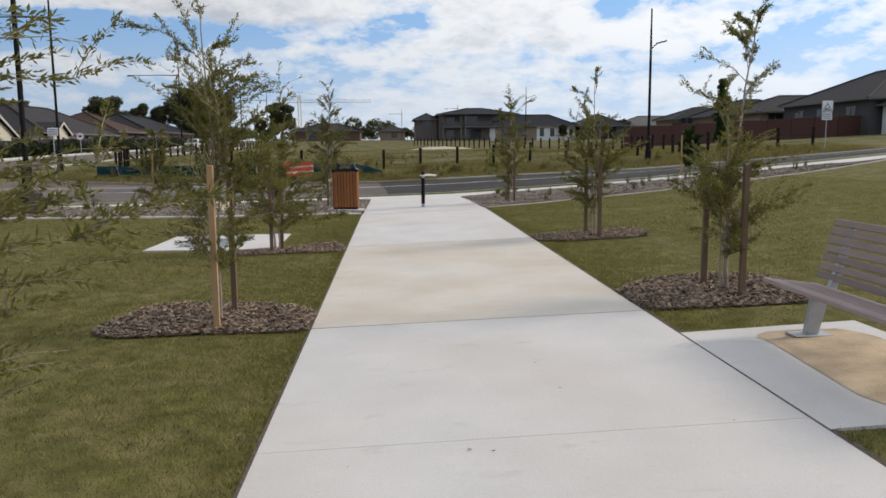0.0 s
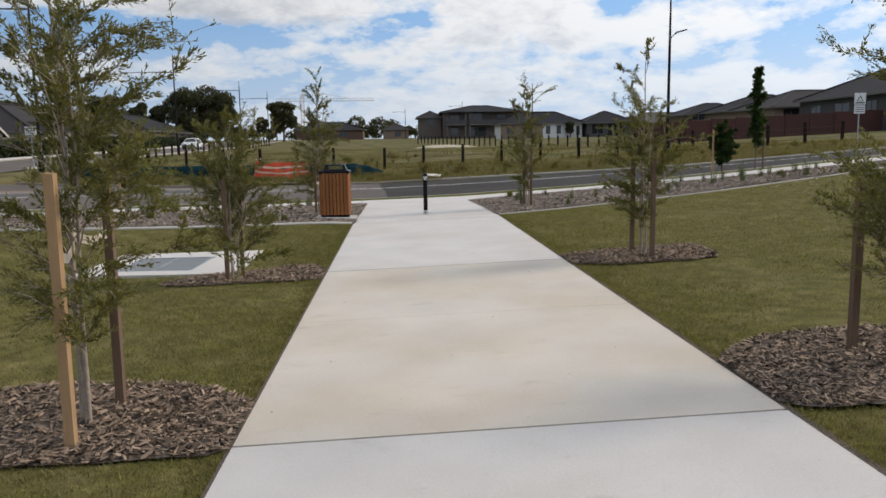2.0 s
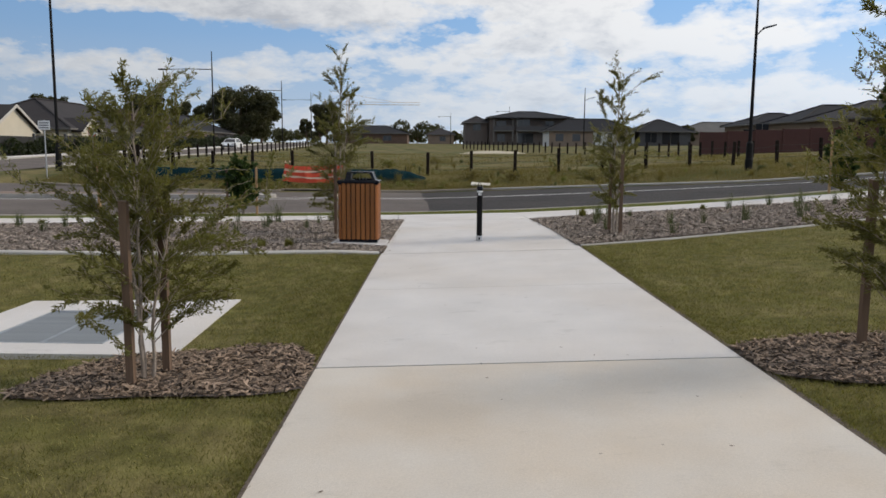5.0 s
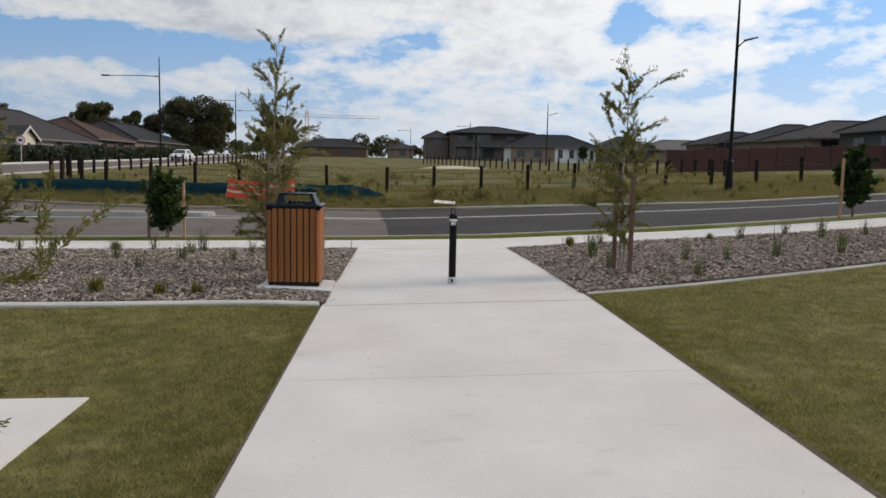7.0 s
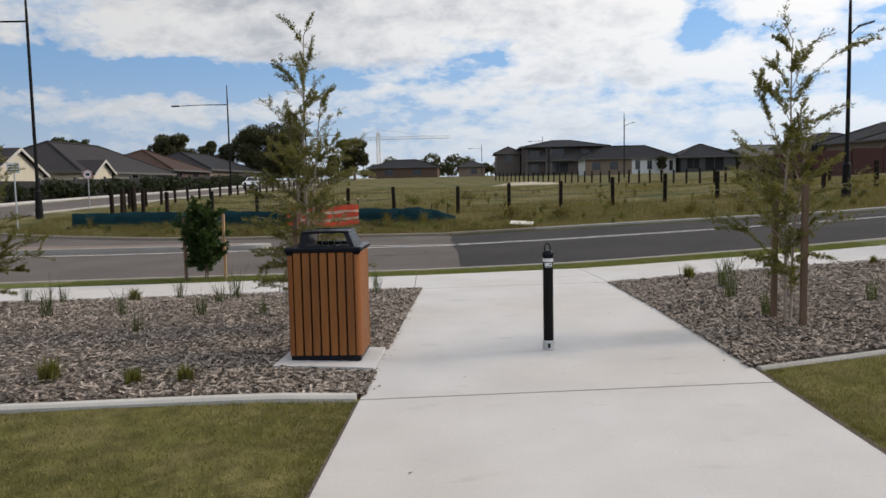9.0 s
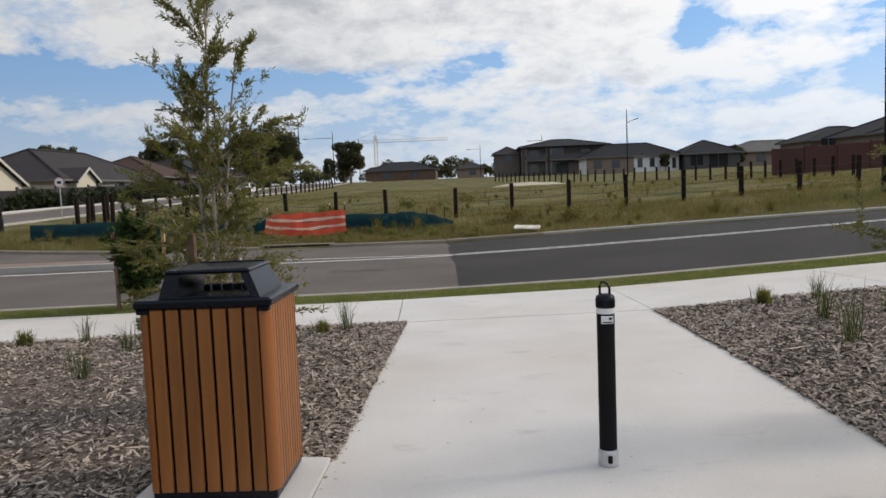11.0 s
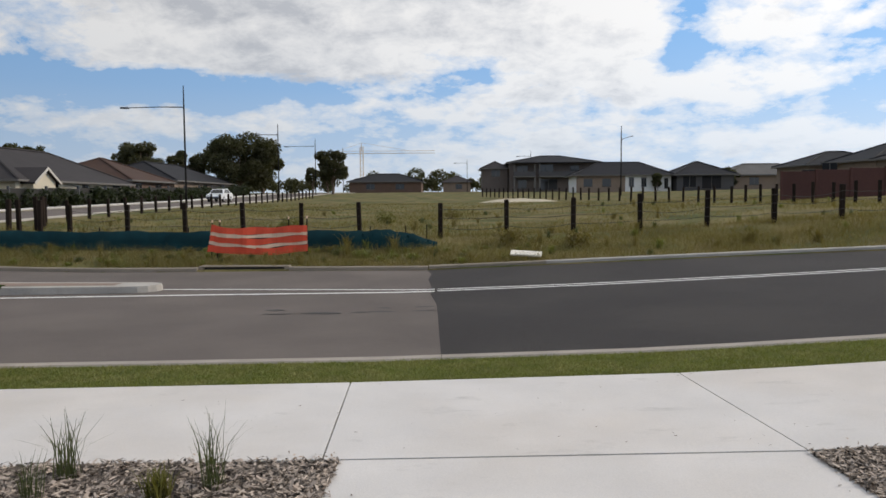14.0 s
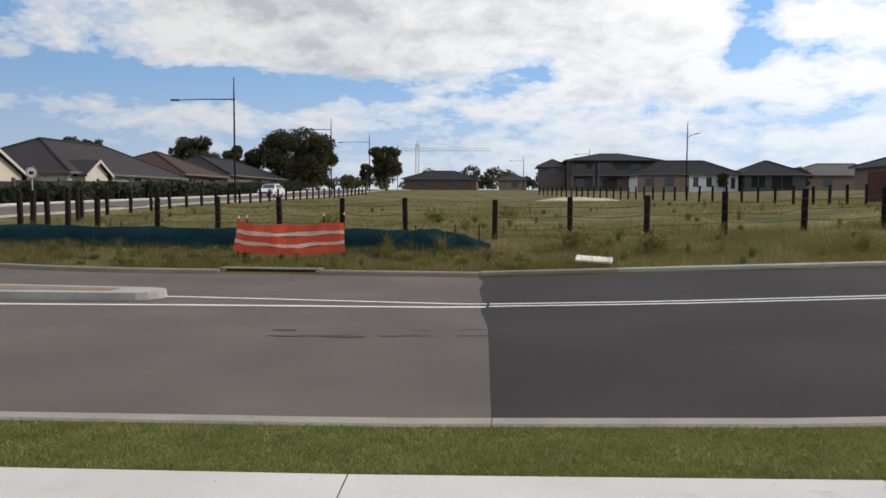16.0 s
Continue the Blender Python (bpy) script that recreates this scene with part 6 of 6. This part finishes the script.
# low dark fences and hedges before the left houses
for k in range(16):
    y0 = 56 + 5.6 * k
    f = empty("yard_fence", pose(0, 0, 0), "dark slatted yard fence between pale posts", "fence", "yard fences")
    z = gz(-36, y0)
    part("panel", Shape().box(-36.03, -35.97, y0 + 0.1, y0 + 5.5, z - 0.2, z + 1.65), FENCEDARK, f)
    part("post", Shape().soft_box(-36.1, -35.9, y0 - 0.1, y0 + 0.1, z - 0.2, z + 1.8, 0.02), GREYBOX, f)


def leaf_cloud(centres, radii, n, size, rng, flat=0.8):
    c, r_ = np.asarray(centres, float), np.asarray(radii, float)
    pick = rng.choice(len(c), n, p=r_ ** 2 / (r_ ** 2).sum())
    d = rng.normal(0, 1, (n, 3))
    d /= np.linalg.norm(d, axis=1, keepdims=True)
    p = c[pick] + d * (r_[pick] * rng.uniform(0.55, 1.05, n))[:, None] * np.array([1, 1, flat])
    a, b = rng.normal(0, 1, (n, 3)), rng.normal(0, 1, (n, 3))
    a /= np.linalg.norm(a, axis=1, keepdims=True)
    b = np.cross(a, b)
    b /= np.linalg.norm(b, axis=1, keepdims=True)
    s_ = size * rng.uniform(0.5, 1.2, (n, 1))
    return np.stack([p - a * s_, p + b * s_ * 0.5, p + a * s_, p - b * s_ * 0.5], 1)


rg = np.random.default_rng(17)
for k in range(11):
    y0 = 58 + 8 * k
    cs = [(-35.6, y0 + rg.uniform(0, 8), gz(-36, y0) + rg.uniform(0.4, 1.2)) for _ in range(9)]
    tagged(new("hedge", cloud_mesh("hedge", leaf_cloud(cs, [0.8] * 9, 1100, 0.22, rg), 4, HEDGE)), "dark clipped hedge behind the yard fence", "hedge", "hedges")


def big_tree(x, y, h, w, seed, leaf, label, n=5000, size=0.42, trunk=0.35):
    rr = random.Random(seed)
    rgen = np.random.default_rng(seed)
    t = empty("tree", pose(x, y, gz(x, y)), label, "tree", "far trees")
    s = Shape()
    s.tube([(0, 0, -0.3), (0.1, 0, h * trunk * 0.6), (0.0, 0.1, h * trunk), (0.2, 0, h * 0.75)], [0.035 * h, 0.028 * h, 0.022 * h, 0.006 * h], 8, caps=False)
    cs, rs_ = [], []
    for k in range(26):
        a = rr.uniform(0, 6.28)
        q = rr.uniform(0.25, 0.9) ** 0.7
        zz = h * (trunk + (1 - trunk) * rr.uniform(0.12, 0.88))
        lim = math.sin(math.pi * min(1, max(0.12, (zz / h - trunk * 0.8) / (1.08 - trunk * 0.8)))) ** 0.6
        c = Vector((w / 2 * q * lim * math.cos(a), w / 2 * q * lim * math.sin(a), zz))
        s.tube([(0, 0, h * trunk * rr.uniform(0.7, 1.2)), (c.x * 0.5, c.y * 0.5, (h * trunk + c.z) / 2 + 0.1), tuple(c)], [0.014 * h, 0.009 * h, 0.004 * h], 5, caps=False)
        cs.append(tuple(c))
        rs_.append(w * rr.uniform(0.11, 0.21))
    part("trunk", s, BARKDARK, t, smooth=True)
    part("crown", cloud_mesh("crown", leaf_cloud(cs, rs_, n, size, rgen), 4, leaf), leaf, t)
    return t


big_tree(-38, 150, 9.8, 13.5, 41, LEAFGUM, "broad dark spreading gum tree behind the houses", 26000, 0.26, 0.20)
big_tree(-35.5, 156, 8.2, 7, 42, LEAFGUM, "dark spreading gum tree behind the houses", 13000, 0.26, 0.22)
big_tree(-21.9, 150, 7.8, 5.6, 43, LEAFGUM, "upright dark tree standing alone at the street", 9000, 0.22, 0.28)
big_tree(-51, 140, 8.6, 7.5, 44, LEAFGUM, "round green tree above the roofs", 10000, 0.25, 0.3)
big_tree(-47.6, 152, 8.2, 6.0, 45, LEAFGUM, "round green tree above the roofs", 9000, 0.25, 0.3)
big_tree(-58, 120, 7.6, 5.0, 46, LEAFGUM, "small tree above the roofs", 2500, 0.35, 0.3)
for x, y, h, w, sd in ((-30, 175, 5.5, 2.6, 51), (-27.5, 178, 5.0, 2.2, 52), (-6, 190, 3.2, 2.2, 53), (-2.5, 230, 4.2, 3, 54), (4, 240, 4, 3.6, 55), (8, 225, 3.6, 2.6, 56),
                      (46, 150, 3.9, 3.0, 57), (31.5, 142, 3.0, 1.8, 58), (-14, 228, 4.2, 3, 59), (30, 190, 6.5, 4.5, 60)):
    big_tree(x, y, h, w, sd, LEAFGUM, "small dark tree at the far edge of the field", 4200, 0.22, 0.25)
cs, rs_ = [], []
for k in range(330):
    x = -300 + 600 * rg.random()
    y = rg.uniform(300, 460)
    hh = rg.uniform(3.0, 6.8)
    for q in range(2):
        cs.append((x + rg.uniform(-3, 3), y, gz(x, y) + hh * rg.uniform(0.4, 1.0)))
        rs_.append(hh * 0.55)
tagged(new("far_woods", cloud_mesh("far_woods", leaf_cloud(cs, rs_, 95000, 0.7, rg), 4, LEAFGUM)), "low dark line of far trees at the horizon", "woods", kind="stuff")
# weeds and low bushes in the field
for x, y, sd in ((-0.9, 55, 71), (-7.0, 47.5, 72), (0.9, 41.6, 73), (-3.8, 52, 74), (2.8, 40.6, 75)):
    cs = [(0.25 * math.cos(q), 0.25 * math.sin(q), 0.25 + 0.1 * (q % 2)) for q in range(6)]
    b = tagged(new("weed_bush", cloud_mesh("weed_bush", leaf_cloud(cs, [0.24] * 6, 420, 0.06, rg), 4, STRAW if sd % 2 else LEAF)), "low scruffy weed in the dry grass", "weed", "weeds")
    b.matrix_world = pose(x, y, gz(x, y))
# bare soil heap
s = Shape()
for i in range(13):
    for j in range(7):
        u, v = i / 12, j / 6
        x, y = 1 + 8 * u, 88 + 7 * v
        s.v.append((x, y, gz(x, y) - 0.05 + 0.5 * math.sin(math.pi * u) * math.sin(math.pi * v) * (0.7 + 0.4 * noise.noise((x * 0.5, y * 0.5, 0)))))
for i in range(12):
    for j in range(6):
        a = i * 7 + j
        s.f.append((a, a + 7, a + 8, a + 1))
solid("soil_mound", s, SAND, "low mound of pale bare soil in the field", "soil mound", smooth=True)

# tower crane, far off
cr = empty("tower_crane", pose(-49.5, 416, gz(-49.5, 416)), "far slender tower crane with a long level jib", "crane")
mast, jib = Shape(), Shape()
for sx in (-0.8, 0.8):
    for sy in (-0.8, 0.8):
        mast.tube([(sx, sy, 0), (sx, sy, 24)], [0.09, 0.09], 4)
for k in range(12):
    z = 2 * k
    mast.tube([(-0.8, -0.8, z), (0.8, -0.8, z + 2)], [0.05, 0.05], 4).tube([(0.8, 0.8, z), (-0.8, 0.8, z + 2)], [0.05, 0.05], 4)
for q in ((0, -0.6, 20.5), (0, 0.6, 20.5), (0, 0, 21.8)):
    jib.tube([(-14, q[1], q[2]), (38, q[1], q[2])], [0.08, 0.08], 4)
for k in range(26):
    jib.tube([(-14 + 2 * k, 0.6, 20.5), (-13 + 2 * k, 0, 21.8), (-12 + 2 * k, -0.6, 20.5)], [0.035] * 3, 4)
part("mast", mast, CRANE, cr)
part("jib", jib, CRANE, cr)
part("apex", Shape().tube([(0, 0, 22), (0, 0, 26)], [0.3, 0.1], 5).tube([(0, 0, 26), (25, 0, 21.8)], [0.05, 0.05], 4).tube([(0, 0, 26), (-13, 0, 21.8)], [0.05, 0.05], 4), CRANE, cr)
part("counterweight", Shape().box(-14, -11, -0.8, 0.8, 18.6, 20.4), GREYBOX, cr)

# ---------------- white car ----------------
def car(x, y, turn, label):
    c = empty("car", pose(x, y, gz(x, y) + 0.0, 0, 0, turn), label, "car")
    prof = [(-2.1, 0.32), (-2.15, 0.62), (-1.95, 0.80), (-1.2, 0.92), (1.95, 0.95), (2.1, 0.80), (2.12, 0.34)]
    cab = [(-1.25, 0.91), (-0.55, 1.42), (0.9, 1.48), (1.85, 0.95)]

    def ext(pr, w0, w1):
        q = Shape()
        n = len(pr)
        q.v += [(-w0 if z < 1 else -w1, y_, z) for y_, z in pr] + [(w0 if z < 1 else w1, y_, z) for y_, z in pr]
        q.f += [tuple(range(n)), tuple(range(2 * n - 1, n - 1, -1))] + [(i, n + i, n + (i + 1) % n, (i + 1) % n) for i in range(n)]
        return q

    part("body", ext(prof, 0.86, 0.86), CARWHITE, c)
    part("cabin", ext(cab, 0.80, 0.62), CARWHITE, c)
    part("windscreen", Shape().quad((-0.70, -1.20, 0.97), (0.70, -1.20, 0.97), (0.56, -0.62, 1.39), (-0.56, -0.62, 1.39)), WINGLASS, c, "dark windscreen").location.y = -0.02
    for sx in (-1, 1):
        part("side_window", Shape().poly([(sx * 0.81, -0.95, 0.98), (sx * 0.81, 1.45, 0.98), (sx * 0.66, 0.85, 1.40), (sx * 0.66, -0.5, 1.38)]), WINGLASS, c, "dark side window").location.x = sx * 0.012
        part("headlight", Shape().soft_box(sx * 0.62 - 0.16, sx * 0.62 + 0.16, -2.14, -1.98, 0.66, 0.78, 0.02), STEEL, c)
        for wy in (-1.3, 1.3):
            wh = part("wheel", Shape().tube([(sx * 0.72, wy, 0.31), (sx * 0.88, wy, 0.31)], [0.31, 0.31], 16), RUBBER, c)
            part("rim", Shape().tube([(sx * 0.87, wy, 0.31), (sx * 0.89, wy, 0.31)], [0.2, 0.2], 12), STEEL, wh)
    part("bumper", Shape().soft_box(-0.8, 0.8, -2.2, -2.05, 0.35, 0.55, 0.03), GREYBOX, c)
    return c


car(-27.2, 104, 0, "white hatchback on the side street facing the park")
